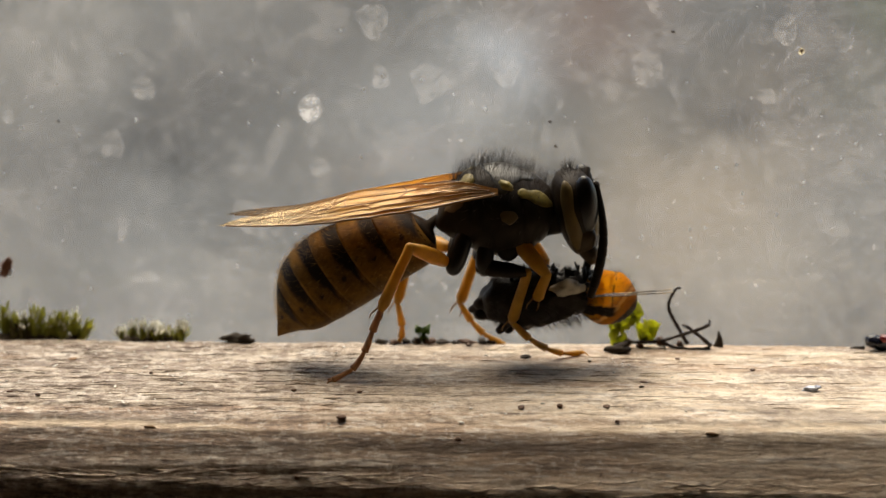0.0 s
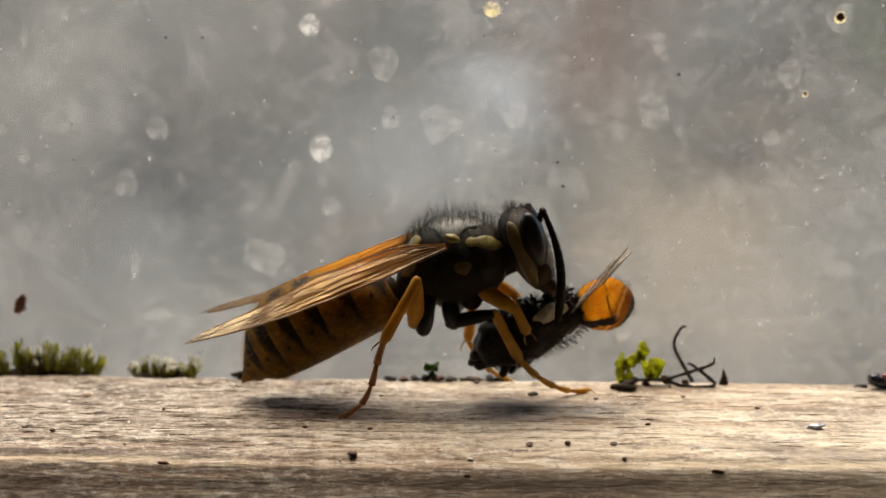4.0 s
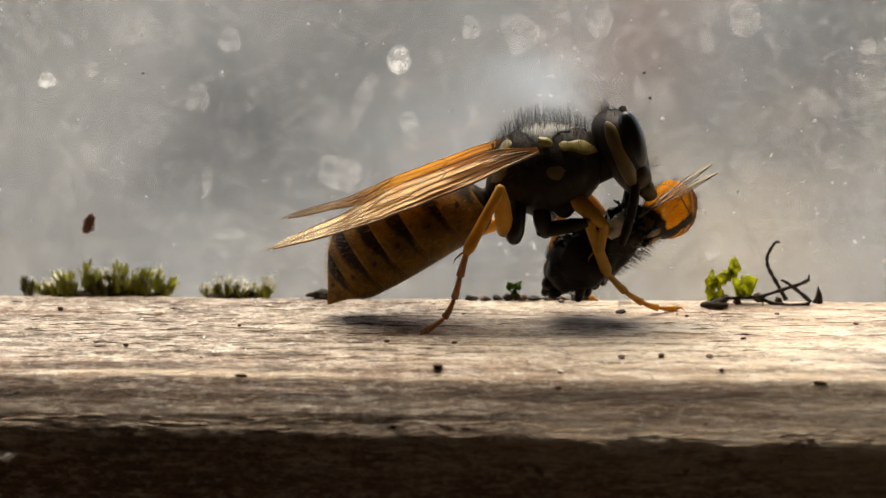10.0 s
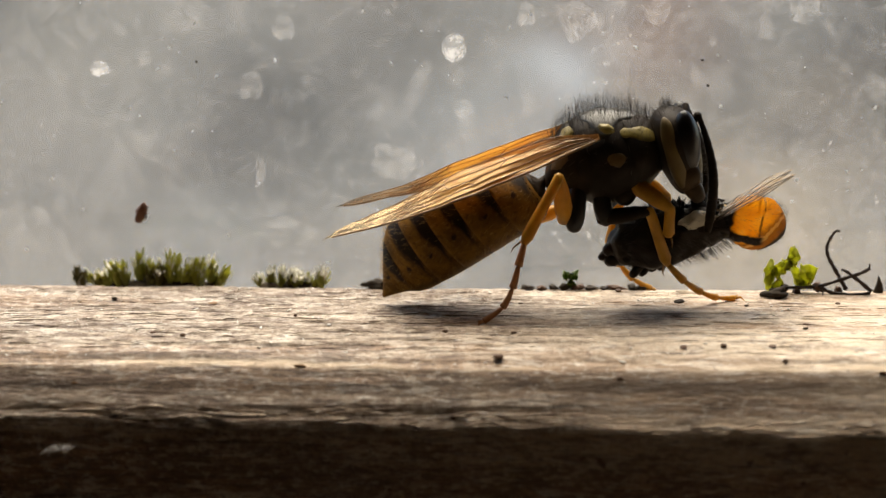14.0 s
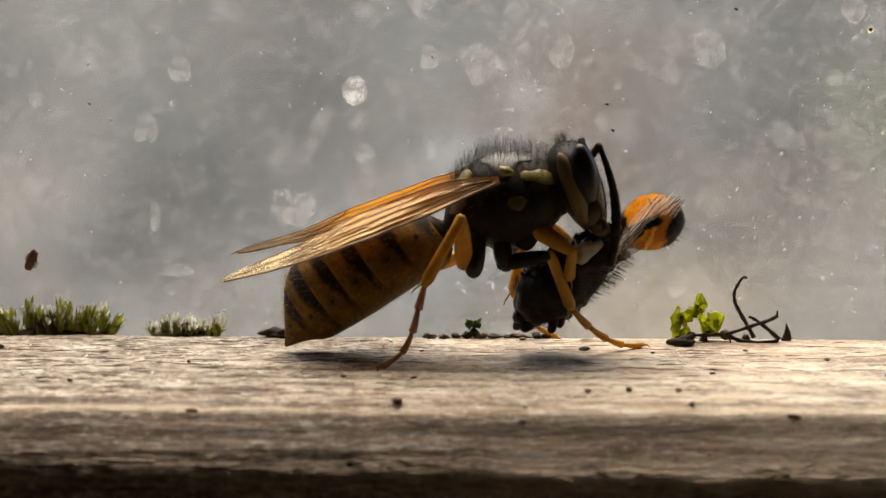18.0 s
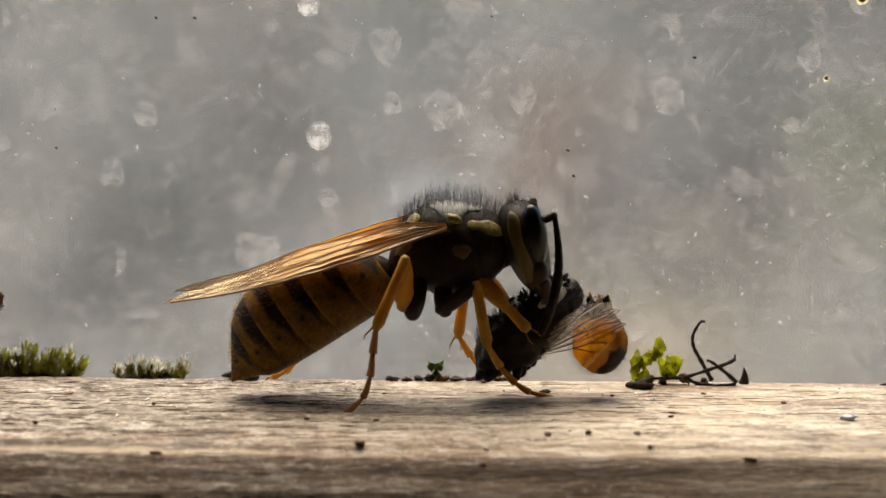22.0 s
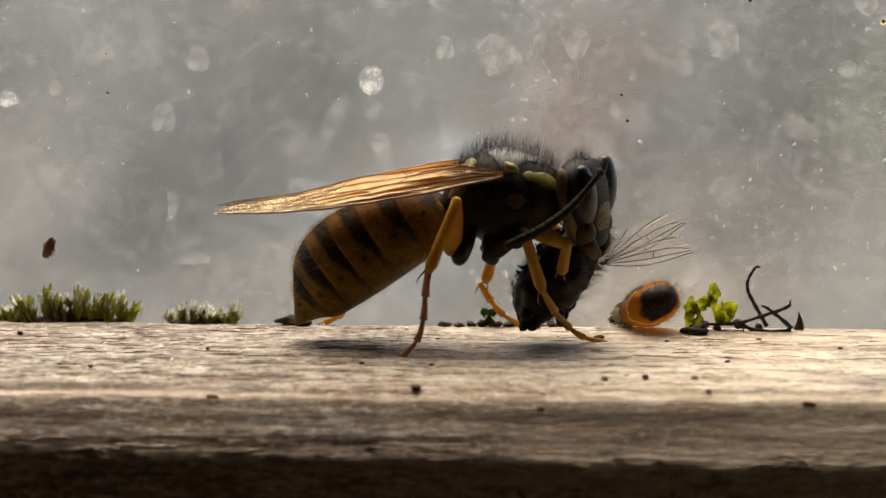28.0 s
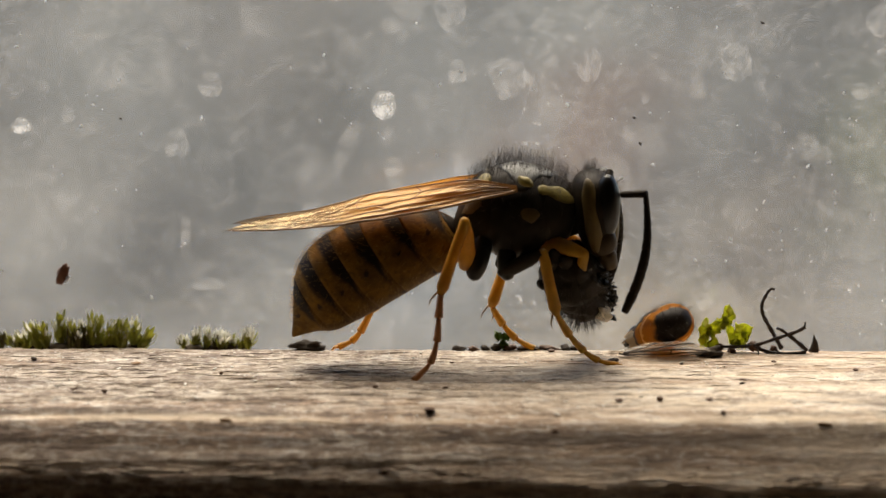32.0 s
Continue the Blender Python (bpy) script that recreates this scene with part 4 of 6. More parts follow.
def build_foot(wasp, name, points, material, label):
    """A jointed foot along points, with two claws at its end."""
    fine, first = curve_rows(points, 5), None
    for i in range(len(points) - 1):
        seg = fine[i * 5:i * 5 + 6]
        r0 = 0.15 - 0.012 * i
        ob = part(name if i == 0 else "foot_joint", tube(bmesh.new(), seg, [r0 * (0.62 + 0.5 * k / 5) for k in range(6)], 9), material, first or wasp, label if i == 0 else "")
        first = first or ob
    a, b = Vector(points[-2]), Vector(points[-1])
    d = (b - a).normalized()
    for s in (-1, 1):
        side = d.cross(Vector((0, 0, 1))).normalized() * s
        part("claw", tube(bmesh.new(), [b, b + d * 0.2 + side * 0.14 + Vector((0, 0, 0.08)), b + d * 0.34 + side * 0.2 - Vector((0, 0, 0.04))], [0.06, 0.045, 0.01], 6), material, first)
    return first


wasp = thing("wasp", "yellow and black wasp with amber folded wings feeding on a fly", "wasp")
thorax = build_thorax(wasp)
gaster = build_gaster(wasp)
head = build_head(wasp)
antenna_near = build_antenna(wasp, 4.4)
antenna_far = build_antenna(wasp, 4.2)
scapes = [part("scape", tube(bmesh.new(), [(0, 0, 0.06), (0, 0, 0), (0.03, 0, -0.5), (0, 0, -1.0), (0, 0, -1.15)], [0.1, 0.15, 0.14, 0.13, 0.08], 10), BLACK, wasp, "black antenna stalk") for _ in range(2)]
scape_near, scape_far = scapes
wing_near = build_wing(wasp, -1)
wing_far = build_wing(wasp, 1)
LEG_SIZE = {"hind": (2.2, 2.75), "middle": (1.9, 2.35), "front": (1.78, 1.12)}
legs = {}
for pair in ("hind", "middle", "front"):
    for side in ("near", "far"):
        legs[pair, side] = build_leg(wasp, pair, *LEG_SIZE[pair], dark_femur=pair == "middle")

# feet: drawn from the heel, with the claws on the wood; they stand still but for a few steps
feet, FOOT_TIPS = {}, {}
for key, pts in {("hind", "near"): [(0, 0, 0), (-0.22, -0.08, -0.85), (-0.43, -0.15, -1.67), (-0.8, -0.2, -2.4), (-1.5, -0.26, -2.92)],
                 ("hind", "far"): [(0, 0, 0), (-0.45, 0.15, -0.86), (-0.8, 0.2, -1.25), (-1.3, 0.3, -1.5)],
                 ("middle", "near"): [(0, 0, 0), (0.65, 0.4, -0.72), (1.35, 1.0, -1.3), (2.0, 1.4, -1.62), (2.7, 1.73, -1.72)],
                 ("middle", "far"): [(0, 0, 0), (0.45, 0.1, -0.72), (0.95, 0.15, -1.28), (1.65, 0.2, -1.7)]}.items():
    # the far hind foot's backlight is put into its colour: amber, not rusty
    feet[key] = build_foot(wasp, key[0] + "_foot", pts, FOOT if key == ("hind", "near") else LEG, "rusty jointed foot" if key == ("hind", "near") else "amber jointed foot")
    FOOT_TIPS[key] = [(0, 0), (32, 0)]
FOOT_TIPS["hind", "near"] = [(0, 7), (0.5, 4), (1, 0), (19, 0), (22, -8), (32, -10)]
FOOT_TIPS["hind", "far"] = [(0, -38), (2, -38), (3.2, 0), (32, 0)]
FOOT_TIPS["middle", "near"] = [(0, 0), (21.2, 0), (21.8, 12), (32, 12)]


# ---- the fly that it eats ----
def build_fly():
    fly = thing("fly", "black bristly torn thorax of a dead fly", "fly")
    bm = bmesh.new()
    rows = curve_rows([(-2.15, -0.25, 0.3, 0.28), (-1.8, -0.15, 0.75, 0.7), (-0.9, -0.05, 1.15, 1.08), (0.1, 0, 1.22, 1.12), (1.0, 0.05, 1.08, 0.98), (1.7, 0.12, 0.88, 0.78), (2.3, 0.16, 0.68, 0.6), (2.75, 0.18, 0.42, 0.4)], 7)
    body(bm, rows, 44)
    for v in bm.verts:
        k = 1 + 0.22 * noise.noise(v.co * 1.1 + Vector((4, 1, 2))) + 0.12 * noise.noise(v.co * 2.9) + 0.05 * noise.noise(v.co * 7)
        v.co = Vector((v.co.x + 0.25 * noise.noise(v.co * 2.2) * (1 if v.co.x < -1.2 else 0.3), v.co.y * k, v.co.z * k))
    t = part("fly_thorax", bm, FLY_BLACK, fly, "black bristly fly thorax, torn open")
    r = random.Random(11)
    for k in range(5):  # leg stumps under it
        p = [(-1.0 + 0.42 * k, -0.3 + 0.2 * k, -0.75), (-1.3 + 0.38 * k, -0.5 + 0.25 * k, -1.1), (-1.5 + 0.36 * k, -0.4 + 0.2 * k, -1.25 - 0.1 * (k % 2))]
        part("leg_stump", tube(bmesh.new(), curve_rows(p, 4), [0.24, 0.25, 0.23, 0.2, 0.17, 0.18, 0.16, 0.12, 0.05], 9), FLY_BLACK, t)
    for k, (dy, dz, ln) in enumerate(((-0.2, 0.1, 0.28), (0.05, -0.15, 0.5), (0.25, 0.0, 0.2), (-0.05, -0.4, 0.22))):  # jagged torn end
        p = [(-1.8, dy, dz - 0.15), (-2.15, dy * 1.3, dz - 0.22), (-2.1 - ln, dy * 1.5, dz * 1.2 - 0.2 - 0.1 * (k % 2))]
        part("torn_shred", tube(bmesh.new(), curve_rows(p, 4), [0.3, 0.32, 0.26, 0.3, 0.24, 0.27, 0.2, 0.15, 0.06], 8), FLY_BLACK, t)
    bm = bmesh.new()
    for k in range(34):
        x = r.uniform(-1.2, 2.4)
        lift = r.uniform(-0.15, 0.30)
        ball(bm, (x, r.uniform(-0.8, 0.35), 1.0 - 0.14 * abs(x - 0.3) + lift), (r.uniform(0.06, 0.24), r.uniform(0.05, 0.16), r.uniform(0.06, 0.2)), (r.uniform(0, 90), r.uniform(0, 90), 0), 9, 6, 1.4, k * 1.3)
    for k in range(16):  # ragged shreds that stand up
        x, y = r.uniform(-1.0, 2.3), r.uniform(-0.7, 0.3)
        z = 0.95 - 0.14 * abs(x - 0.3)
        lean = Vector((r.uniform(-0.25, 0.25), r.uniform(-0.2, 0.2), r.uniform(0.3, 0.62)))
        tube(bm, [(x, y, z), (x + lean.x * 0.3, y + lean.y, z + lean.z * 0.6), (x + lean.x, y + lean.y, z + lean.z)], [0.10, 0.06, 0.03], 6, 0.5)
    part("torn_flesh", bm, BLACK_GLOSS, t, "wet black torn flesh")
    part("scale", ball(bmesh.new(), (1.3, -0.92, 0.55), (0.66, 0.24, 0.40), (30, -10, 12), 22, 14, 0.7, 2), FLY_PALE, t, "pale cream wing scale")
    roots = []
    for _ in range(1500):
        x, a = r.uniform(-1.8, 2.5), r.uniform(-math.pi, math.pi)
        q = 1.08 * math.sqrt(max(0.05, 1 - (x / 2.8) ** 2))
        p, d = surf(x, 0.04, q, q * 0.95, a)
        roots.append((p, d + Vector((0.7, 0, -0.1))))
    part("bristle", hairs(bmesh.new(), roots, 0.56, 0.009, 0.4, r), FLY_BLACK, t, "black bristles")
    return fly


def build_belly():
    """A rounded closed shell with a torn dark waist at -x and the black tip at +x."""
    belly = thing("fly_abdomen", "orange see-through fly abdomen with black stripe and tip", "fly abdomen")
    rows = curve_rows([tuple(0.9 * v for v in q) for q in ((-1.55, 0.02, 0.42, 0.44), (-1.3, 0.02, 0.5, 0.56), (-0.98, 0.01, 0.62, 0.78), (-0.55, 0, 0.78, 1.04), (-0.1, 0, 0.88, 1.17), (0.45, 0, 0.88, 1.14), (0.87, -0.02, 0.76, 0.95), (1.18, -0.05, 0.55, 0.67), (1.38, -0.07, 0.33, 0.37), (1.45, -0.08, 0.06, 0.06))], 6)
    n, out = 40, []
    for x, zc, ry, rz in rows:
        loop = []
        for i in range(n):
            a = 2 * math.pi * i / n
            c, s = math.cos(a), math.sin(a)
            k = 1 + 0.05 * abs(c * s) * 2 - 0.03 * sum(math.exp(-(((x - e) / 0.05) ** 2)) for e in (-0.35, 0.3, 0.8)) + 0.07 * noise.noise(Vector((x * 1.3, c * 1.6, s * 1.6)))
            torn = 0.30 * noise.noise(Vector((c * 2.4, s * 2.4, 4))) * max(0.0, min(1.0, (-0.9 - x) / 0.5))
            loop.append((x + torn, ry * c * k, zc + rz * s * k))
        out.append(loop)
    bm = rings(bmesh.new(), out, n, True)
    bmesh.ops.recalc_face_normals(bm, faces=bm.faces)
    b = part("abdomen_shell", bm, FLY_BELLY, belly, "orange shell with black stripe and tip")
    r = random.Random(12)
    bm = bmesh.new()
    for k in range(16):
        a = r.uniform(0, 6.28)
        q = r.uniform(0.05, 0.45)
        ball(bm, (-1.32 + r.uniform(-0.28, 0.12), q * math.cos(a), q * math.sin(a) + 0.05), (r.uniform(0.1, 0.24), r.uniform(0.07, 0.16), r.uniform(0.07, 0.18)), (r.uniform(0, 90), r.uniform(0, 90), 0), 9, 6, 0.9, k * 1.9)
    # a ragged skirt of pale skin round the torn end
    loops = []
    for k in range(7):
        u = k / 6
        loop = []
        for i in range(28):
            a = 2 * math.pi * i / 28
            q = 0.62 - 0.16 * u + 0.2 * u * noise.noise(Vector((math.cos(a) * 2, math.sin(a) * 2, 3)))
            loop.append((-0.92 - 0.62 * u - 0.35 * u * noise.noise(Vector((math.cos(a) * 2.6, math.sin(a) * 2.6, 8))) * (1 + u), q * 0.82 * math.cos(a), q * math.sin(a) * (1 + 0.1 * noise.noise(Vector((u * 4, a, 2))))))
        loops.append(loop)
    skin = rings(bmesh.new(), loops, 28, False)
    shell = bmesh.ops.extrude_face_region(skin, geom=list(skin.faces))["geom"]
    for g in shell:
        if isinstance(g, bmesh.types.BMVert):
            g.co = Vector((g.co.x, g.co.y * 0.97, g.co.z * 0.97))
    bmesh.ops.recalc_face_normals(skin, faces=skin.faces)
    part("torn_skin", skin, TORN_SKIN, belly, "thin brownish torn skin")
    part("torn_waist", bm, BLACK_GLOSS, belly, "wet black torn waist")
    roots = []
    for _ in range(620):
        x, a = r.uniform(-0.9, 1.25), r.uniform(-math.pi, math.pi)
        q = float(np.interp(x, [w[0] for w in rows], [w[2] for w in rows]))
        p, d = surf(x, 0, q, q * 1.28, a)
        roots.append((p, d + Vector((0.7, 0, 0))))
    part("bristle", hairs(bmesh.new(), roots, 0.30, 0.005, 0.3, r), HAIR, b, "black bristles")
    return belly


def build_fly_wing(label):
    """A clear wing with dark veins that runs out along +x."""
    wing = thing("fly_wing", label, "fly wing")
    n, m = 24, 8
    bm = bmesh.new()
    cols = []

    def on(u, v):
        w = 0.12 + 1.25 * math.sin(min(1.0, u * 1.02) * math.pi) ** 0.6 * (0.55 + 0.45 * u)
        return (3.55 * u, 0.12 * math.sin(u * 3) * (v - 0.5) + 0.05 * noise.noise(Vector((u * 5, v * 4, 1))), w * (v - 0.25))
    for i in range(n + 1):
        cols.append([bm.verts.new(on(i / n, j / m)) for j in range(m + 1)])
    for a, b in zip(cols, cols[1:]):
        for j in range(m):
            bm.faces.new((a[j], a[j + 1], b[j + 1], b[j]))
    shell = bmesh.ops.extrude_face_region(bm, geom=list(bm.faces))["geom"]
    for g in shell:
        if isinstance(g, bmesh.types.BMVert):
            g.co.y += 0.01
    bmesh.ops.recalc_face_normals(bm, faces=bm.faces)
    mem = part("membrane", bm, FLY_WING, wing)
    for v in ([(0.0, 0.02), (0.5, 0.0), (0.98, 0.2)], [(0.0, 0.2), (0.4, 0.2), (0.8, 0.28), (0.97, 0.4)], [(0.05, 0.3), (0.4, 0.42), (0.7, 0.5), (0.94, 0.55)], [(0.05, 0.4), (0.35, 0.62), (0.6, 0.78), (0.8, 0.95)],
              [(0.05, 0.5), (0.25, 0.75), (0.4, 0.98)], [(0.55, 0.22), (0.57, 0.46)], [(0.5, 0.46), (0.47, 0.7)]):
        pts = [on(*p) for p in curve_rows(v, 5)]
        part("vein", tube(bmesh.new(), pts, 0.015, 5), TWIG, mem)
    return wing


fly = build_fly()
belly = build_belly()
fly_wing_a = build_fly_wing("clear smoky fly wing with dark veins, torn loose")
fly_wing_b = build_fly_wing("second clear smoky fly wing with dark veins")


# ---- on and behind the pane ----
def blob_disc(bm, rx, rz, seed, uneven=0.16, n=56):
    """A thin dried drop in the x-z plane: an uneven outline, a raised rim and a lower middle."""
    def ring(k, out):
        pts = []
        for i in range(n):
            a = 2 * math.pi * i / n
            w = 1 + uneven * noise.noise(Vector((math.cos(a) * 1.3 + seed, math.sin(a) * 1.3, seed * 0.7))) + 0.09 * noise.noise(Vector((math.cos(a) * 4, math.sin(a) * 4, seed))) + uneven * 0.25 * noise.noise(Vector((math.cos(a) * 8, math.sin(a) * 8, seed)))
            pts.append((rx * k * w * math.cos(a), -out, rz * k * w * math.sin(a)))
        return pts
    rings(bm, [ring(1.0, 0.0), ring(0.97, 0.012), ring(0.88, 0.016), ring(0.80, 0.012)], n, False, 0)
    rings(bm, [ring(0.80, 0.012), ring(0.4, 0.012), ring(0.02, 0.012)], n, False, 1)
    return bm


# x, z and half sizes on the pane; the last number says how strong the film is
for k, (x, z, a, b, strong) in enumerate([
        (-4.48, 9.42, 0.51, 0.56, 1), (-4.91, 14.58, 0.44, 0.46, 1), (2.57, 15.23, 0.34, 0.32, 1), (-18.81, 8.59, 0.4, 0.33, 1), (9.2, 11.13, 0.62, 0.74, 0),
        (-1.89, 13.0, 0.65, 0.74, 0), (-6.95, 4.82, 0.95, 0.71, 0), (-12.7, 7.91, 0.52, 0.57, 0), (14.06, 10.03, 0.39, 0.32, 0), (9.37, 13.83, 0.25, 0.5, 0),
        (-4.15, 7.0, 0.42, 0.33, 0), (-16.74, 13.96, 0.16, 0.33, 0), (14.76, 12.69, 0.46, 0.6, 0), (-11.62, 2.3, 0.72, 0.24, 0)]):
    ob = part("dried_drop", blob_disc(bmesh.new(), a, b, k * 1.7, 0.16 if strong else 0.34), ([STAIN_AMBER] * 2 if z > 15 else [STAIN, STAIN_IN]) if strong else [STAIN_RIM, STAIN_FAINT], at=mm(x, GLASS_Y - 0.004, z))
    tagged(ob, "amber round dried drop on the pane" if z > 15 else "bright round dried drop on the pane" if strong else "faint uneven dried drop on the pane", "water stain", "dried drops on the pane")
for k, (x, z, a, b) in enumerate([(-12.4, 4.45, 0.2, 0.57), (0.38, 10.45, 0.71, 0.76), (-1.63, 10.76, 0.36, 0.49), (-11.28, 10.2, 0.45, 0.5), (3.56, 10.91, 0.5, 0.49),
                                  (8.2, 1.66, 0.32, 0.32), (6.1, 11.37, 0.13, 0.13), (-16.94, 9.03, 0.27, 0.32), (5.73, 9.68, 0.16, 0.18)]):
    ob = part("dried_drop", blob_disc(bmesh.new(), a, b, 31 + k * 1.3, 0.34), [STAIN_RIM, STAIN_FAINT], at=mm(x, GLASS_Y - 0.004, z))
    tagged(ob, "faint uneven dried drop on the pane", "water stain", "dried drops on the pane")
for x, z, a in ((-14.87, 8.87, 0.12), (10.24, 12.63, 0.14), (5.57, 7.93, 0.14), (5.32, 8.94, 0.13), (-10.85, 14.0, 0.12), (2.26, 14.16, 0.1), (-9.35, 14.01, 0.13)):
    ob = part("dirt_speck", ball(bmesh.new(), (0, 0, 0), (a * 0.5, 0.03, a * 0.3), (0, rng.uniform(0, 90), 0), 12, 8, 0.9, x), SPECK_DARK, at=mm(x, GLASS_Y - 0.04, z))
    tagged(ob, "tiny dark dirt speck on the pane", "speck", "dirt specks on the pane")
for x, z, a, label in ((16.71, 15.0, 0.26, "brown-centred amber dried drop on the pane"), (15.42, 11.87, 0.12, "tiny brown and amber dried drop on the pane")):
    ob = thing("dried_drop", label, "water stain", mm(x, GLASS_Y - 0.004, z), "dried drops on the pane")
    part("splash", blob_disc(bmesh.new(), a * 2.2, a * 1.6, x, 0.8), [STAIN_RIM, STAIN_RIM], ob, "white splash")
    part("ring", blob_disc(bmesh.new(), a, a, x * 2, 0.2), [STAIN_AMBER, STAIN_AMBER], ob, "amber ring", mm(0, -0.05, 0))
    part("core", ball(bmesh.new(), (0, -0.1, 0), (a * 0.62, 0.05, a * 0.62), (0, 0, 0), 16, 10, 0.3, x), CRUMB, ob, "dark brown core")
bm = bmesh.new()
for _ in range(1150):
    x = rng.uniform(-24, 24)
    z = rng.uniform(0.2, 19)
    if rng.random() > 0.35 + 0.65 * max(0, noise.noise(Vector((x * 0.12, z * 0.16, 5))) + 0.2 + 0.035 * x):
        continue
    s = 0.010 + 0.060 * rng.random() ** 5
    bmesh.ops.create_icosphere(bm, subdivisions=1, radius=1.0, matrix=Matrix.LocRotScale((x, GLASS_Y - 0.006, z), Euler((0, rng.uniform(0, 3), 0)), (s * rng.uniform(1, 2.2), 0.015, s)))
tagged(part("dust_grains", bm, SPECK), "fine pale dust grains on the pane", "dust", kind="stuff")


def seed_husk(at):
    husk = thing("seed_husk", "small brown seed husk stuck to the pane", "seed husk", at)
    part("shell", ball(bmesh.new(), (0, 0, 0), (0.22, 0.15, 0.42), (0, 24, 0), 14, 10, 0.5, 3), plain("husk_brown", (0.12, 0.05, 0.025), 0.5, scale=3000), husk)
    part("pale_tip", ball(bmesh.new(), (0.14, -0.02, -0.16), (0.12, 0.1, 0.16), (0, 20, 0), 10, 8, 0.5, 8), SPECK, husk, "pale torn tip")


seed_husk(mm(-17.32, GLASS_Y - 0.16, 2.67))


# ---- moss, leaves and twigs along the back edge ----
def moss_shoot(bm, foot, tip, wide, pale, r):
    """A plump pointed bud: a tapered stalk clad in pressed overlapping leaves whose tips stand off a little."""
    foot, tip = Vector(foot), Vector(tip)
    d = tip - foot
    up = d.normalized()
    tube(bm, [foot, foot + d * 0.3, foot + d * 0.65, tip], [wide * 0.7, wide * 0.85, wide * 0.6, 0.02], 8)
    for k in range(34):
        u = 0.02 + 0.86 * (k + r.random()) / 34
        a = k * 2.4 + r.uniform(-0.4, 0.4)
        side = Vector((math.cos(a), math.sin(a), 0))
        side = (side - up * side.dot(up)).normalized()
        stand = wide * r.uniform(0.8, 1.9) * (1.0 - 0.35 * u)
        ln = wide * r.uniform(1.5, 2.6)
        p = foot + d * u + side * stand * 0.5
        q = p + side * stand * 0.45 + up * ln * 0.5
        e = p + side * stand * r.uniform(0.3, 0.9) + up * ln
        flat = up.cross(side) * wide * 0.38
        thick = side * 0.012
        lo = [bm.verts.new(w) for w in (p - flat * 0.7, q - flat, e, q + flat, p + flat * 0.7)]
        hi = [bm.verts.new(w + thick) for w in (p - flat * 0.7, q - flat, e, q + flat, p + flat * 0.7)]
        tint = 1 if u > 0.45 and r.random() < pale else 0
        for f in (lo, hi[::-1]):
            bm.faces.new(f).material_index = tint
        for i in range(5):
            j = (i + 1) % 5
            bm.faces.new((lo[i], hi[i], hi[j], lo[j])).material_index = tint
    return bm


def moss_clump(label, shoots, wide, pale, seed, at):
    """A low tuft from shoots (x, height, lean)."""
    clump = thing("moss_clump", label, "moss", at, "moss along the pane")
    r = random.Random(seed)
    half = max(abs(q[0]) for q in shoots)
    bm = ball(bmesh.new(), (0, 0.1, -0.12), (half, 0.4, 0.22), (0, 0, 0), 40, 14, 0.0)
    for v in bm.verts:
        v.co.z += 0.14 * noise.noise(Vector((v.co.x * 3, v.co.y * 3, seed)))
    part("cushion", bm, plain("moss_cushion_" + str(seed), (0.06, 0.045, 0.025), 0.9, scale=3000), clump, "dark moss cushion")
    for x, h, lean in shoots:
        y = r.uniform(-0.25, 0.25)
        bm = moss_shoot(bmesh.new(), (x, y, -0.1), (x + lean * h, y + r.uniform(-0.1, 0.1), h), wide * r.uniform(0.85, 1.2), pale, r)
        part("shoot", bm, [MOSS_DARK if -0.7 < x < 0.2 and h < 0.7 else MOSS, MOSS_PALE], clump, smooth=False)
        if r.random() < 0.5 + pale:  # a low shoot behind, its tip frosted
            bm = moss_shoot(bmesh.new(), (x + r.uniform(-0.2, 0.2), 0.5, -0.1), (x + (lean + r.uniform(-0.5, 0.5)) * h, 0.65, h * r.uniform(0.7, 1.15)), wide * 0.6, 0.9, r)
            part("frosted_shoot", bm, [MOSS_PALE if pale > 0.3 else MOSS, MOSS_PALE], clump, "pale frosted shoot", smooth=False)
    return clump


moss_clump("olive green tufted moss with pale tips beside the pane",
           [(-2.5, 0.25, -0.6), (-2.15, 0.4, -0.5), (-1.7, 0.85, -0.35), (-1.38, 0.9, -0.2), (-0.9, 1.2, 0.0), (-0.58, 0.85, 0.05), (-0.3, 0.85, 0.0), (-0.45, 0.55, 0.1), (-0.1, 0.6, 0.0), (0.05, 0.65, 0.1), (0.38, 1.3, 0.0),
            (0.62, 1.2, 0.08), (0.85, 0.85, 0.4), (1.05, 0.9, 0.5), (1.3, 1.0, 0.45), (1.55, 0.5, 0.3), (2.0, 1.0, 0.1), (2.25, 0.5, 0.9)], 0.17, 0.3, 21, mm(-16.4, 3.3, -0.02))
moss_clump("pale frosted olive moss tuft at the foot of the pane",
           [(-1.3, 0.25, -0.3), (-0.82, 0.52, 0.05), (-0.38, 0.72, 0.1), (-0.05, 0.5, 0.35), (0.2, 0.35, 0.4), (0.55, 0.3, 0.3), (0.95, 0.5, 0.45), (1.25, 0.62, 0.2)], 0.15, 0.9, 22, mm(-11.1, 3.2, -0.02))
moss_clump("small dark green moss tuft at the foot of the pane", [(-0.15, 0.5, -0.1), (0.1, 0.45, 0.2)], 0.12, 0.2, 23, mm(-19.7, 3.2, -0.02))


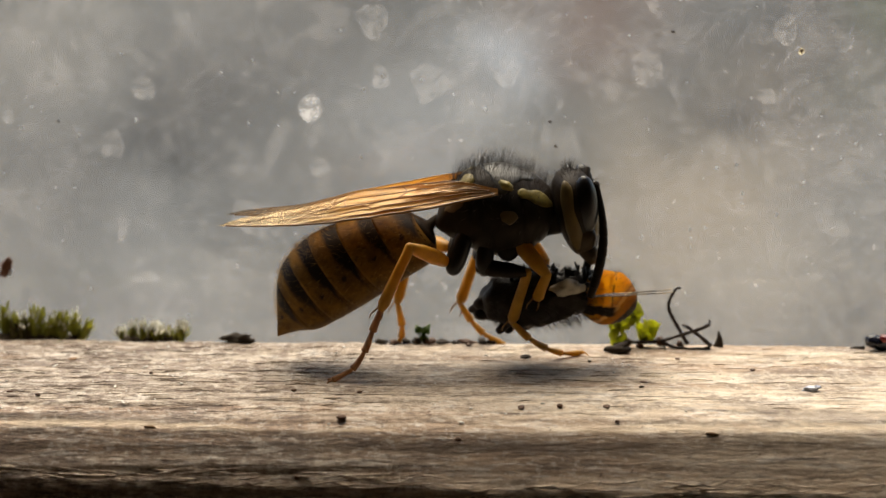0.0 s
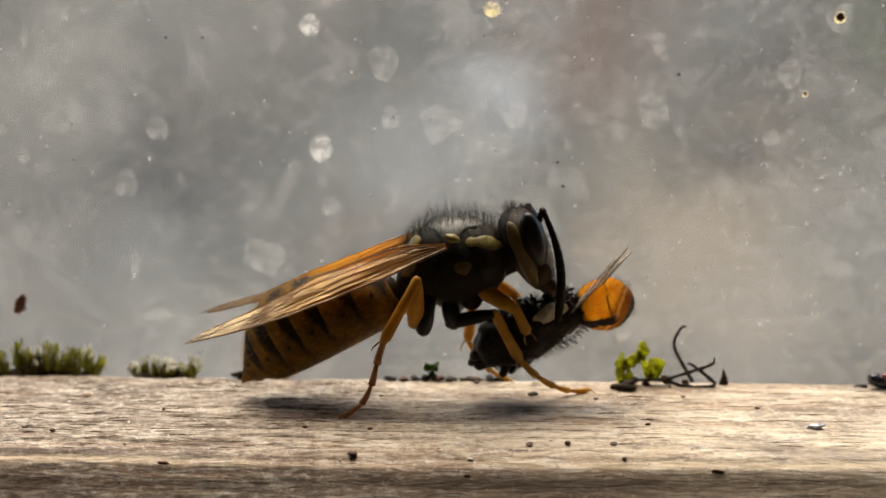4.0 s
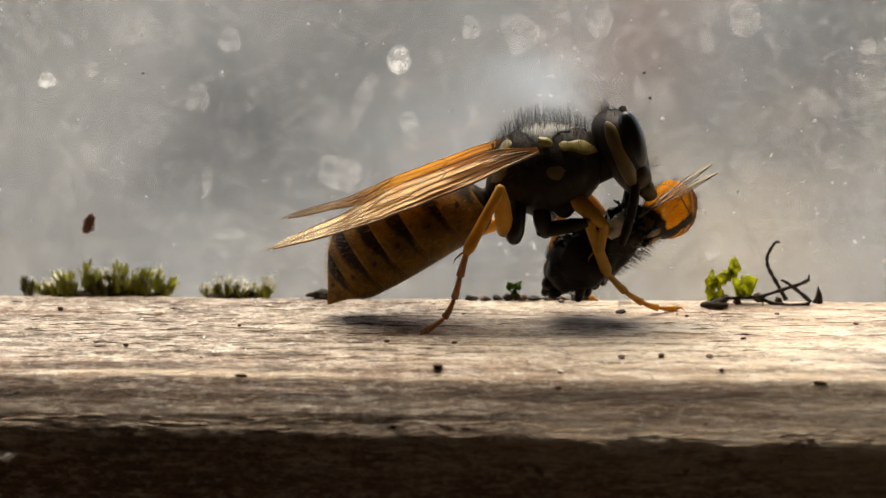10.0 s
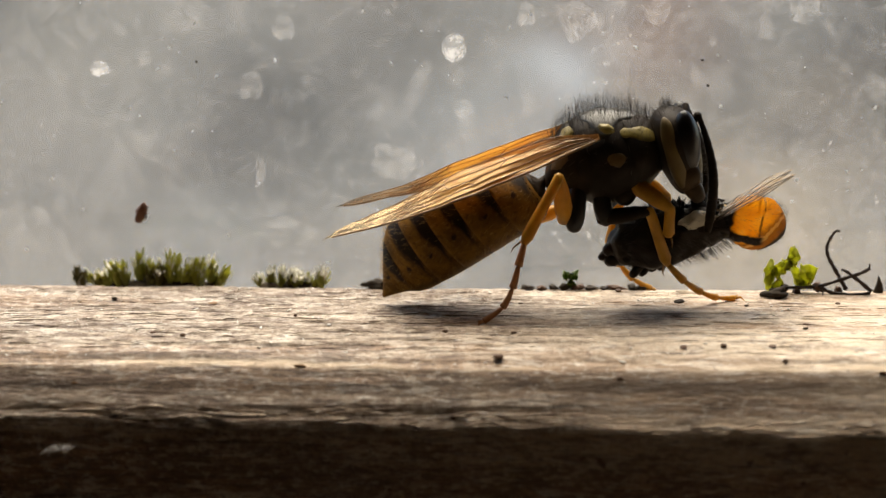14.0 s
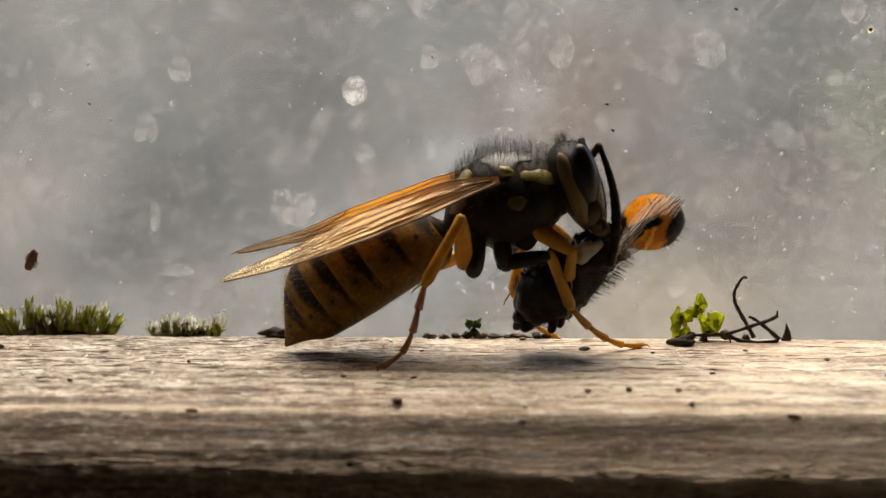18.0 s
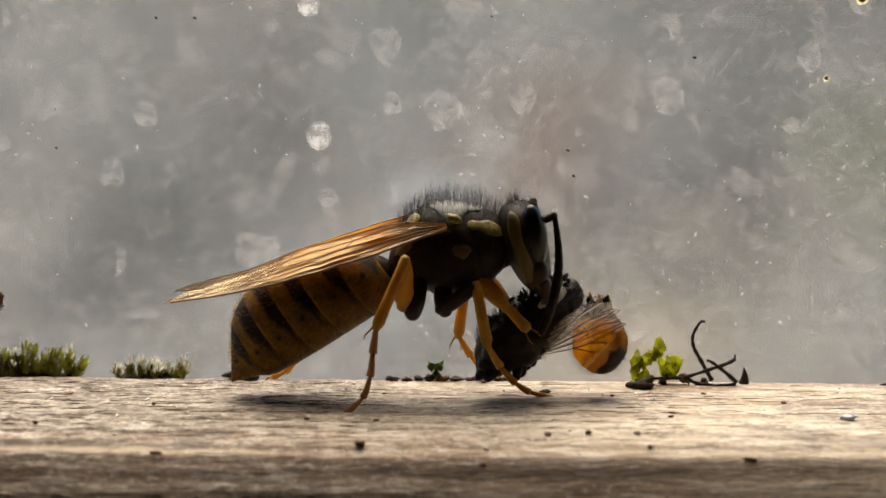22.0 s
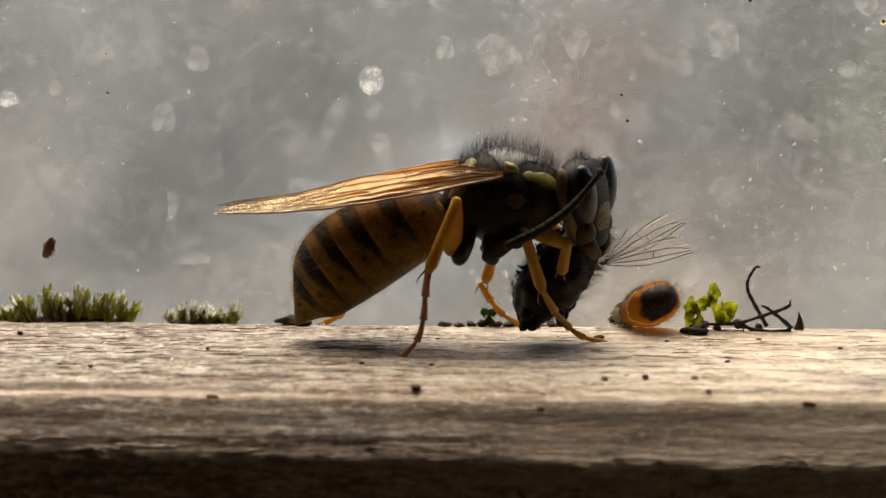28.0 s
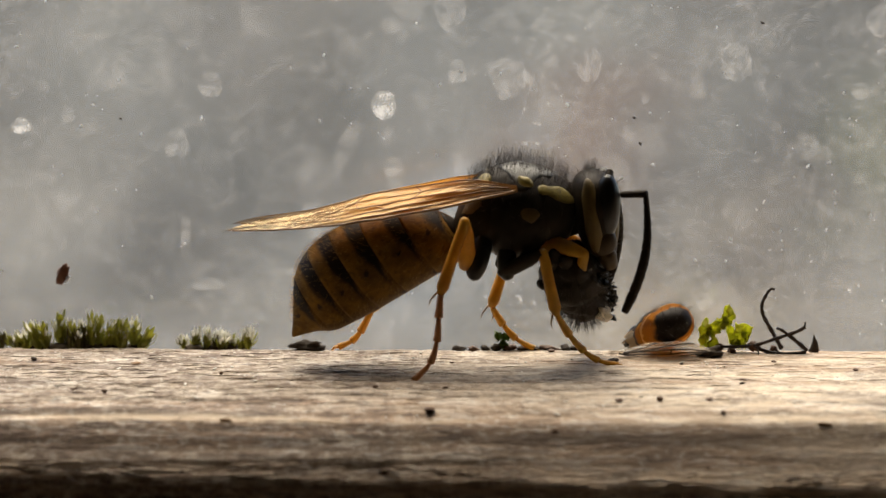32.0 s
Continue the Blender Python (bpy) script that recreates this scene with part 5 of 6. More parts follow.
def leaf_piece(bm, centre, size, turn, seed):
    """A small crumpled leaf flake with thickness and an uneven, notched outline; size in x and z."""
    m = mm(0, 0, 0, *turn).to_3x3()
    sx, sz = size
    n = 28
    top, low = [], []
    for j in range(5):
        k = (j + 1) / 5
        t, l = [], []
        for i in range(n):
            a = 2 * math.pi * i / n
            w = 1 + 0.45 * noise.noise(Vector((math.cos(a) * 1.8 + seed, math.sin(a) * 1.5, seed))) + 0.28 * k * noise.noise(Vector((math.cos(a) * 5, math.sin(a) * 5, seed * 2)))
            p = Vector((math.cos(a) * sx * k * w, 0.0, math.sin(a) * sz * k * w))
            p.y = 0.16 * k * k * math.cos(a * 2 + seed) + 0.22 * noise.noise(Vector((p.x * 5, p.z * 5, seed))) + 0.09 * noise.noise(Vector((p.x * 12, p.z * 12, seed)))
            t.append(bm.verts.new(Vector(centre) + m @ (p + Vector((0, 0.025, 0)))))
            l.append(bm.verts.new(Vector(centre) + m @ p))
        top.append(t)
        low.append(l)
    for s in (top, low):
        for a, b in zip(s, s[1:]):
            for i in range(n):
                bm.faces.new((a[i], a[(i + 1) % n], b[(i + 1) % n], b[i]))
        bm.faces.new(s[0])
    for i in range(n):
        bm.faces.new((top[-1][i], top[-1][(i + 1) % n], low[-1][(i + 1) % n], low[-1][i]))
    bmesh.ops.recalc_face_normals(bm, faces=bm.faces)
    return bm


def leaf_cluster():
    ob = thing("leaf_scrap", "translucent yellow-green curled leaf scrap on the sill", "leaf", mm(8.75, 2.35, 0.0))
    for k, (x, z, sx, sz, rz, tilt) in enumerate(((-0.68, 0.42, 0.17, 0.36, 20, -4), (-0.72, 0.95, 0.18, 0.32, -25, 8), (-0.46, 0.55, 0.12, 0.34, 50, 10), (-0.38, 0.98, 0.30, 0.19, 10, -20), (-0.08, 1.12, 0.24, 0.18, -30, -30),
                                                    (0.10, 1.42, 0.17, 0.36, 20, 14), (-0.02, 1.22, 0.14, 0.26, 60, 20), (0.30, 0.62, 0.13, 0.42, -20, -22), (0.62, 0.72, 0.26, 0.34, 25, 10), (0.80, 0.62, 0.14, 0.40, -55, 6), (0.55, 0.36, 0.22, 0.16, 10, 0))):
        part("leaflet", leaf_piece(bmesh.new(), (x, 0.1 * math.sin(k * 2), z), (sx * 1.35, sz * 1.25), (0, tilt, rz), k * 1.9), LEAFY, ob)
    for k, (x, z, s) in enumerate(((-0.22, 0.22, 0.2), (1.12, 0.26, 0.24), (0.3, 0.05, 0.2), (1.9, 0.14, 0.18))):
        part("soil_lump", ball(bmesh.new(), (x, -0.15, z), (s, s * 0.8, s * 0.75), (0, 20 * k, 0), 12, 8, 0.5, k), CRUMB, ob, "dark soil lump")
    ob = thing("sprout", "tiny green sprout at the back edge of the sill", "sprout", mm(0.2, 2.6, 0.05))
    green = glowing_chitin("sprout_green", (0.10, 0.17, 0.02), 0.45)
    for k, (x, z, sx, sz, rz, tilt) in enumerate(((-0.14, 0.5, 0.19, 0.2, 10, -12), (0.12, 0.48, 0.18, 0.2, -20, 12), (0.0, 0.24, 0.17, 0.24, 30, 0))):
        part("leaflet", leaf_piece(bmesh.new(), (x, 0.02 * k, z), (sx, sz), (0, tilt, rz), 9 + k), green, ob)



leaf_cluster()
twig = thing("dead_twigs", "thin dark curled dead twigs lying on the sill", "twig", mm(0, 0, 0))
for name, pts, r0, r1 in (("hooked_twig", [(10.63, 2.2, 2.5), (10.5, 2.2, 2.52), (10.36, 2.2, 2.36), (10.17, 2.2, 1.95), (10.2, 2.2, 1.55), (10.4, 2.2, 1.15), (10.72, 2.15, 0.6), (10.95, 2.1, 0.2)], 0.05, 0.09),
                          ("straight_twig", [(7.95, 2.1, 0.16), (8.55, 2.1, 0.26), (9.3, 2.1, 0.28), (9.93, 2.1, 0.34), (10.86, 2.05, 0.66), (11.5, 2.0, 0.9), (11.82, 2.0, 1.08)], 0.06, 0.085),
                          ("fork_tip", [(11.72, 2.0, 1.02), (11.80, 2.0, 1.15), (11.79, 2.0, 1.27)], 0.05, 0.03),
                          ("short_twig", [(9.85, 2.1, 0.36), (10.1, 2.05, 0.2), (10.5, 1.98, 0.08), (11.2, 1.9, 0.05), (11.85, 1.9, 0.12)], 0.085, 0.06),
                          ("side_twig", [(10.72, 2.05, 1.02), (10.95, 2.03, 0.92), (11.44, 2.0, 0.55), (11.9, 1.95, 0.16)], 0.05, 0.095),
                          ("thorn", [(9.95, 2.05, 0.3), (10.02, 1.9, 0.12), (10.0, 1.8, 0.04)], 0.04, 0.02)):
    fine = curve_rows(pts, 5)
    bm = tube(bmesh.new(), fine, [r0 + (r1 - r0) * i / len(fine) + 0.012 * math.sin(i * 1.7) for i in range(len(fine))], 8)
    part(name, bm, TWIG, twig)


def crumb(name, label, category, group, x, y, a, b, material, seed, c=None):
    if y < -7.0:
        b, c = 0.09, 0.05  # half sunk into the worn edge
    ob = part(name, ball(bmesh.new(), (0, 0, 0), (a, c or a * 0.8, b), (rng.uniform(-12, 12), rng.uniform(-12, 12), rng.uniform(0, 180) if a < 0.3 and y > -7.0 else 0), 18, 11, 0.22 if name == "grit" else 0.85, seed), material, at=mm(x, y, sill_top(y) + sill_height(x, y) + (b * 0.7 if y > -7.0 else -0.02)))
    tagged(ob, label, category, group)


GRAIN = Nodes("glinting_grain").base((0.80, 0.77, 0.70), 0.18, 0.8).mat
GREY_CHIP = plain("grey_chip", (0.045, 0.036, 0.027), 0.8, 0.15, scale=2500)
TAN_CHIP = plain("tan_chip", (0.26, 0.15, 0.07), 0.6, scale=2500)
crumb("bark_chip", "dark grey flat bark chip at the back edge", "bark chip", "chips along the back edge", -7.45, 2.6, 0.58, 0.2, GREY_CHIP, 3, 0.3)
crumb("pebble", "dark grey long pebble beside the twigs", "pebble", "", 8.14, 1.5, 0.46, 0.19, GREY_CHIP, 5, 0.25)
chip = part("thorn_chip", tube(bmesh.new(), [(-0.05, 0, -0.05), (0.02, 0, 0.1), (0.03, 0.02, 0.35), (-0.02, 0, 0.68)], [0.2, 0.19, 0.12, 0.015], 9, 0.7), GREY_CHIP, at=mm(12.26, 2.5, 0.0))
tagged(chip, "small dark pointed chip at the back edge", "chip", "chips along the back edge")
x = -1.9
for k in range(10):
    a = rng.choice((0.12, 0.18, 0.26, 0.40))
    x += a + rng.choice((0.0, 0.1, 0.35))
    crumb("soil_lump", "dark soil lump along the back edge", "soil lump", "chips along the back edge", x, 2.6 + rng.uniform(-0.1, 0.08), a, rng.uniform(0.07, 0.15), (GREY_CHIP, CRUMB)[k % 3 == 1], k * 1.1, 0.18)
    x += a * 0.8
for k, (x, y, a, b, m) in enumerate([
        (-2.4, -6.74, 0.22, 0.14, 0), (5.55, -5.69, 0.15, 0.12, 0), (1.85, -7.46, 0.14, 0.12, 0), (-17.6, 0.18, 0.14, 0.09, 1), (-13.67, -0.1, 0.23, 0.09, 2),
        (-15.09, -4.51, 0.14, 0.09, 0), (-13.9, -5.06, 0.12, 0.09, 0), (-9.32, -7.19, 0.25, 0.1, 2), (-4.39, -4.27, 0.12, 0.09, 0), (-1.91, -4.41, 0.12, 0.08, 0),
        (4.13, -5.77, 0.18, 0.06, 0), (7.26, -5.65, 0.18, 0.06, 0), (7.6, -6.82, 0.11, 0.08, 0)]):
    crumb("grit", "small dark grit grain on the sill", "grit", "grit on the sill", x, y, a * 0.9, b * 0.62, (CRUMB, GREY_CHIP, TAN_CHIP)[m], k * 2.3)
for k, (x, y, a, b, m) in enumerate([
        (8.71, -3.28, 0.12, 0.06, 1), (-3.88, -8.24, 0.12, 0.1, 0), (10.98, -7.3, 0.27, 0.2, 2), (4.37, 0.71, 0.23, 0.09, 1), (8.84, -2.6, 0.17, 0.06, 0),
        (-17.27, -7.63, 0.16, 0.1, 2), (-10.15, -2.26, 0.1, 0.08, 0), (10.42, 0.61, 0.13, 0.06, 0), (2.07, 2.2, 0.16, 0.08, 0), (-1.75, 0.4, 0.13, 0.06, 0),
        (6.9, 0.2, 0.12, 0.06, 1), (13.2, -1.0, 0.14, 0.06, 0)]):
    crumb("grit", "small dark grit grain on the sill", "grit", "grit on the sill", x, y, a * 0.9, b * 0.62, (CRUMB, GREY_CHIP, TAN_CHIP)[m], 40 + k * 2.3)
FLAKE = Nodes("shiny_flake").base((0.55, 0.6, 0.72), 0.12, 0.8).mat
crumb("shiny_flake", "bluish white shiny flake on the sill", "flake", "", 15.06, -3.6, 0.32, 0.11, FLAKE, 9, 0.12)
scrap = thing("beetle_scrap", "dark blue and red insect scrap on the sill", "insect scrap", mm(18.6, 2.2, 0.0))
part("wing_case", ball(bmesh.new(), (0.05, 0, 0.32), (0.55, 0.4, 0.32), (0, 12, 0), 16, 10, 0.3, 4), chitin("blue_black", (0.012, 0.014, 0.03), 0.2), scrap, "glossy blue-black shell")
part("red_patch", ball(bmesh.new(), (0.3, -0.2, 0.5), (0.28, 0.2, 0.18), (0, 20, 0), 12, 8, 0.3, 7), chitin("dull_red", (0.25, 0.02, 0.02), 0.3), scrap, "dull red shell piece")
part("leg_bit", tube(bmesh.new(), [(-0.5, 0, 0.08), (-0.85, -0.05, 0.1), (-1.1, 0, 0.05)], [0.08, 0.06, 0.02], 7), TWIG, scrap)
LINT = glowing_chitin("white_lint", (0.80, 0.78, 0.74), 0.4)
fluff = thing("lint_tuft", "white frayed lint tuft on the front edge", "lint", mm(-17.3, -9.9, -2.9))
for k in range(20):
    a = 0.4 + k * 0.27
    bm = tube(bmesh.new(), curve_rows([(0, 0, 0.1), (0.3 * math.cos(a), -0.1, 0.15 + 0.1 * math.sin(a * 2)), ((0.45 + 0.1 * (k % 4)) * math.cos(a), -0.12, 0.12 + 0.22 * math.sin(a * 1.3))], 4), 0.011, 5)
    part("fibre", bm, LINT, fluff)
# pale glossy grains that lie on the wood, added to stand for its glints
bm = bmesh.new()
for _ in range(900):
    x, y = rng.uniform(-23, 23), 2.5 - 9.6 * rng.random() ** 1.3
    if noise.noise(Vector((x * 0.35, y * 0.8, 11))) < -0.02 + 0.012 * x:
        continue
    s = 0.02 + 0.045 * rng.random() ** 3
    bmesh.ops.create_icosphere(bm, subdivisions=1, radius=1.0, matrix=Matrix.LocRotScale((x, y, sill_top(y) + sill_height(x, y) + s * 0.3), Euler((0, rng.uniform(-0.4, 0.4), rng.uniform(0, 3))), (s * rng.uniform(1, 2.4), s, s * 0.6)))
tagged(part("sill_glints", bm, GRAIN, smooth=False), "tiny pale glossy grains added as glints on the sill", "dust", kind="stuff")
# loose fibres and splinters raised from the wood
bm = bmesh.new()
for _ in range(680):
    x, y = rng.uniform(-23, 23), rng.uniform(-6.5, 2.3)
    ln, h = rng.uniform(0.25, 1.0), rng.uniform(0.0, 0.035) * (2 if rng.random() < 0.12 else 1)
    if x > -2 and rng.random() < 0.6:  # the sounder wood is less frayed
        continue
    z = sill_top(y) + sill_height(x, y)
    tube(bm, [(x - ln, y, z - 0.03), (x - ln * 0.3, y + rng.uniform(-0.03, 0.03), z + h), (x + ln, y + rng.uniform(-0.06, 0.06), z + h * rng.uniform(-0.5, 1.6))], [0.014, 0.02, 0.006], 5)
tagged(part("splinters", bm, WOOD), "fine grey raised wood fibres on the sill", "wood fibres", kind="stuff")


# frayed fibres along the lower front edge
bm = bmesh.new()
for _ in range(150):
    x = rng.uniform(-22, 22)
    low = (0.34 + 0.010 * x) * 0.95
    z = -1.75 - low + rng.uniform(-0.45, 0.2)
    y = -8.2 - 0.45 * low + (0.1 if z > -2.0 else -0.05)
    ln, out = rng.uniform(0.3, 1.3), rng.uniform(0.02, 0.2) * (1.6 if rng.random() < 0.15 else 1.0)
    tube(bm, curve_rows([(x - ln, y + 0.06, z + rng.uniform(-0.12, 0.12)), (x, y - out * 0.6, z + rng.uniform(-0.03, 0.1)), (x + ln * 0.8, y - out, z + rng.uniform(-0.1, 0.25))], 3), [0.012, 0.022, 0.03, 0.034, 0.028, 0.02, 0.006], 5)
tagged(part("edge_fibres", bm, WOOD), "frayed brown wood fibres along the worn front edge", "wood fibres", kind="stuff")
for k, (x, z, ln) in enumerate(((-11.5, -2.05, 1.2), (-16.9, -1.9, 0.8), (-14.6, -1.75, 0.6), (-8.3, -2.15, 0.9))):
    bm = tube(bmesh.new(), curve_rows([(-ln, 0.10, -0.03), (-ln * 0.3, 0.04, 0.02), (ln * 0.4, -0.04, 0.05), (ln, -0.10, 0.09)], 4), [0.02] + [0.05 + 0.04 * math.sin(i * 0.3) for i in range(11)] + [0.01], 7, 0.4)
    ob = part("wood_sliver", bm, WOOD, at=mm(x, -8.36, z))
    tagged(ob, "lifted brown wood sliver on the front edge", "wood sliver", "slivers on the front edge")


# ---- how the wasp and its prey move ----
def turned(m, x, y, z):
    return m @ Vector((x * MM, y * MM, z * MM))


def limb(a, b, hint):
    """The pose of a piece drawn along -z from a towards b, its x axis near hint."""
    z = (Vector(a) - Vector(b)).normalized()
    x = (Vector(hint) - z * Vector(hint).dot(z)).normalized()
    y = z.cross(x)
    m = Matrix((x, y, z)).transposed().to_4x4()
    m.translation = a
    return m


def bend(hip, foot, upper, lower, way):
    """The knee of a two-piece limb that bends towards way."""
    d = foot - hip
    far = min(max(d.length, abs(upper - lower) + 1e-5), upper + lower - 1e-6)
    along = (upper**2 - lower**2 + far**2) / (2 * far)
    out = math.sqrt(max(0.0, upper**2 - along**2))
    u = d.normalized()
    w = (way - u * way.dot(u)).normalized()
    return hip + u * along + w * out


def between(rows, t):
    """A row's values at t, on straight lines between the rows."""
    ts = [r[0] for r in rows]
    return [float(np.interp(t, ts, [r[k] for r in rows])) for k in range(1, len(rows[0]))]


def motions():
    # seconds, x and z of the wing joint, and the thorax's lean (tail down)
    thorax_rows = [
        (0, 3.47, 7.38, -13.6), (0.5, 2.92, 7.1, -9.3), (1, 1.23, 6.99, -0.8), (1.5, 1.43, 7.01, -0.3), (2, 1.43, 7.08, 0.2), (2.5, 1.43, 7.09, 0.2), (4.5, 1, 6.79, 0.7), (
        5, 1.17, 6.96, 0.2), (6, 1.27, 7.06, 0), (7, 1.26, 7.05, 0), (8, 1.31, 7.1, 0), (9, 1.34, 7.04, 0), (10, 1.31, 7, 0.2), (11, 1.33, 6.94, 0.5), (
        12, 1.21, 7.05, 0.5), (13, 1.33, 7.06, 0.5), (14, 1.37, 7.05, 0.2), (17, 1.37, 6.94, 0.2), (18, 1.27, 6.98, 0.2), (19, 1.3, 6.89, -0.3), (20, 1.23, 6.82, -2.3), (
        21, 1.13, 6.74, -3.3), (22, 0.76, 6.9, -5.3), (23, 0.86, 6.86, -5.3), (24, 0.65, 6.79, -6.3), (25, 0.69, 6.78, -7.3), (26, 0.7, 6.71, -8.3), (
        29, 0.92, 6.75, -12.8), (30, 0.96, 6.85, -13.8), (31, 0.85, 7.05, -12.3), (32, 0.88, 7.04, -10.8)]
    # seconds, the gaster's droop below the level and its slide
    gaster_rows = [
        (0, 36.69, 0.5), (0.5, 31.51, 0.5), (1, 33.75, 0.12), (1.5, 33.06, 0.16), (2, 34.38, 0.17), (2.5, 34.82, 0.02), (4.5, 32, 0.17), (5, 32.89, 0.5), (6, 34.65, 0.4), (
        7, 35.63, 0.42), (8, 35.41, 0.3), (9, 37.92, 0.26), (10, 35.52, 0.18), (11, 35.68, 0.14), (12, 37.34, -0.08), (13, 35.69, 0.16), (14, 36.12, 0.34), (
        17, 37.31, 0.02), (18, 37.57, 0.13), (19, 33.65, 0.06), (20, 33.83, 0.09), (21, 35.52, -0.06), (22, 36.8, 0.01), (23, 35.93, -0.22), (24, 35.14, -0.1), (
        25, 35.65, -0.29), (26, 38.34, -0.36), (29, 39.33, -0.4), (30, 42.63, -0.4), (31, 41.72, -0.25), (32, 34.84, 0.03)]
    # seconds, x and z of the head's middle, and its forward tilt
    head_rows = [
        (0, 6.2, 6.06, 9.66), (0.5, 5.34, 6.12, 16.37), (1, 4.2, 6.71, 33.33), (1.5, 4.27, 6.56, 31.69), (2, 4.26, 6.44, 22.69), (2.5, 4.35, 6.47, 22.36), (
        4.5, 3.86, 6.06, 21.06), (5, 3.79, 6.22, 18.17), (6, 3.87, 6.28, 16.01), (7, 4.02, 6.31, 16.88), (8, 3.91, 6.16, 11), (9, 4.17, 6.1, 17.24), (
        10, 4.26, 6.36, 21.89), (11, 4.17, 6.44, 19.42), (12, 3.71, 6.51, 13.94), (13, 3.65, 6.1, 10.66), (14, 4.09, 6.02, 13.8), (17, 4.03, 5.84, 11.46), (
        18, 3.93, 6.26, 19.14), (19, 3.85, 5.97, 17.97), (20, 3.85, 5.54, 8.54), (21, 3.79, 5.56, 13.32), (22, 3.45, 5.73, 14.04), (23, 3.4, 5.9, 11.14), (
        24, 3.41, 5.62, 14.18), (25, 3.61, 5.34, 10.81), (26, 3.38, 5.17, 6.94), (29, 3.74, 5.24, 7.07), (30, 3.65, 4.77, 2.76), (31, 3.5, 5.16, -3.94), (
        32, 3.54, 5.64, 5.62)]
    # seconds, x and z of the antenna's elbow and its swing forward from hanging
    antenna_rows = [
        (0, 6.99, 7.35, -2.38), (0.5, 5.5, 7.69, 113), (1, 4.58, 8.12, 50.63), (1.5, 5.02, 8.07, 13.57), (2, 4.81, 8.07, 10.98), (2.5, 4.9, 8.1, 8.74), (
        4.5, 4.45, 7.82, 7.85), (5, 4.31, 7.89, 5.34), (6, 4.64, 7.85, -1.32), (7, 4.95, 7.58, -0.74), (8, 4.59, 7.67, -16.26), (9, 4.72, 7.56, 4.13), (
        10, 4.5, 7.47, -3.11), (11, 4.75, 6.98, -9.48), (12, 4.57, 7.59, -7.14), (13, 4.56, 7.69, -31.94), (14, 4.84, 7.5, 5.21), (17, 5.25, 7.12, 2.3), (
        18, 4.72, 7.87, 5.96), (19, 4.96, 7.29, 0.65), (20, 4.66, 6.94, -7.64), (21, 4.65, 7.15, -29.87), (22, 4.51, 7.02, -5.98), (23, 4.46, 7.48, -0.23), (
        24, 3.97, 7.3, -46.67), (25, 4.1, 6.91, -58.64), (26, 4.08, 6.76, -55.55), (29, 4.24, 6.42, -48.31), (30, 5.33, 5.54, -20.49), (31, 4.95, 6.03, -19.8), (
        32, 5.31, 6.61, -9.67)]
    # seconds, x and z of the fly's thorax and its tilt
    fly_rows = [
        (0, 4.67, 2.51, 1.77), (0.5, 4.37, 2.61, 12.05), (1, 4.1, 2.77, 23.29), (1.5, 4.1, 2.97, 23.39), (2, 4.45, 2.84, 26.93), (2.5, 4.39, 2.79, 25.47), (
        4.5, 3.75, 2.63, 21.36), (5, 3.43, 2.61, 22.09), (6, 2.9, 2.3, 15.92), (7, 3.39, 2.45, 11.53), (8, 3.24, 2.5, 24.63), (9, 2.91, 2.46, 26.85), (
        10, 3.3, 2.43, 30.32), (11, 3.1, 2.59, 12.27), (12, 3.01, 2.37, 4.56), (13, 2.81, 2.47, 4.79), (14, 3.71, 2.65, 10.07), (17, 3.2, 2.35, 9.32), (
        18, 3.56, 2.66, 34.94), (19, 3.5, 2.38, 7.66), (20, 3.27, 2.68, 4.52), (21, 3.29, 2.56, 28), (22, 3.53, 2.41, 32), (23, 3.35, 2.25, 44), (24, 3.08, 2.53, 40), (
        25, 2.66, 2.63, 38), (26, 2.85, 2.61, 40), (29, 2.49, 2.35, 45), (30, 2.17, 2.29, 50), (31, 2.61, 2.67, -25), (32, 2.87, 3.08, -72)]
    # seconds, x, y and z of the fly's abdomen
    belly_rows = [
        (0, 7.46, 0.4, 2.59), (0.5, 6.94, 0.4, 3.16), (1, 6.99, 0.4, 4.02), (1.5, 7, 0.4, 4.22), (2, 7.29, 0.4, 4.29), (2.5, 7.53, 0.4, 4.29), (4.5, 6.67, 0.4, 3.77), (
        5, 6.34, 0.4, 3.79), (6, 6.48, 0.4, 3.32), (7, 6.54, 0.4, 3.09), (8, 6.26, 0.4, 3.89), (9, 5.79, 0.4, 3.92), (10, 6.14, 0.4, 4.09), (11, 6.35, 0.4, 3.3), (
        12, 6.64, 0.4, 2.66), (13, 6.56, 0.4, 2.78), (14, 7.05, 0.4, 3.24), (17, 6.8, 0.4, 2.94), (18, 6.71, 0.4, 4.86), (19, 6.58, 0.4, 2.79), (20, 6.99, 0.4, 2.97), (
        21, 6.12, 0.4, 2.33), (22, 6.37, 0.4, 2.09), (23, 6.04, 0.4, 3.06), (24, 5.93, 0.4, 2.4), (25, 6.4, 2.3, 0.96), (32, 6.4, 2.3, 0.96)]
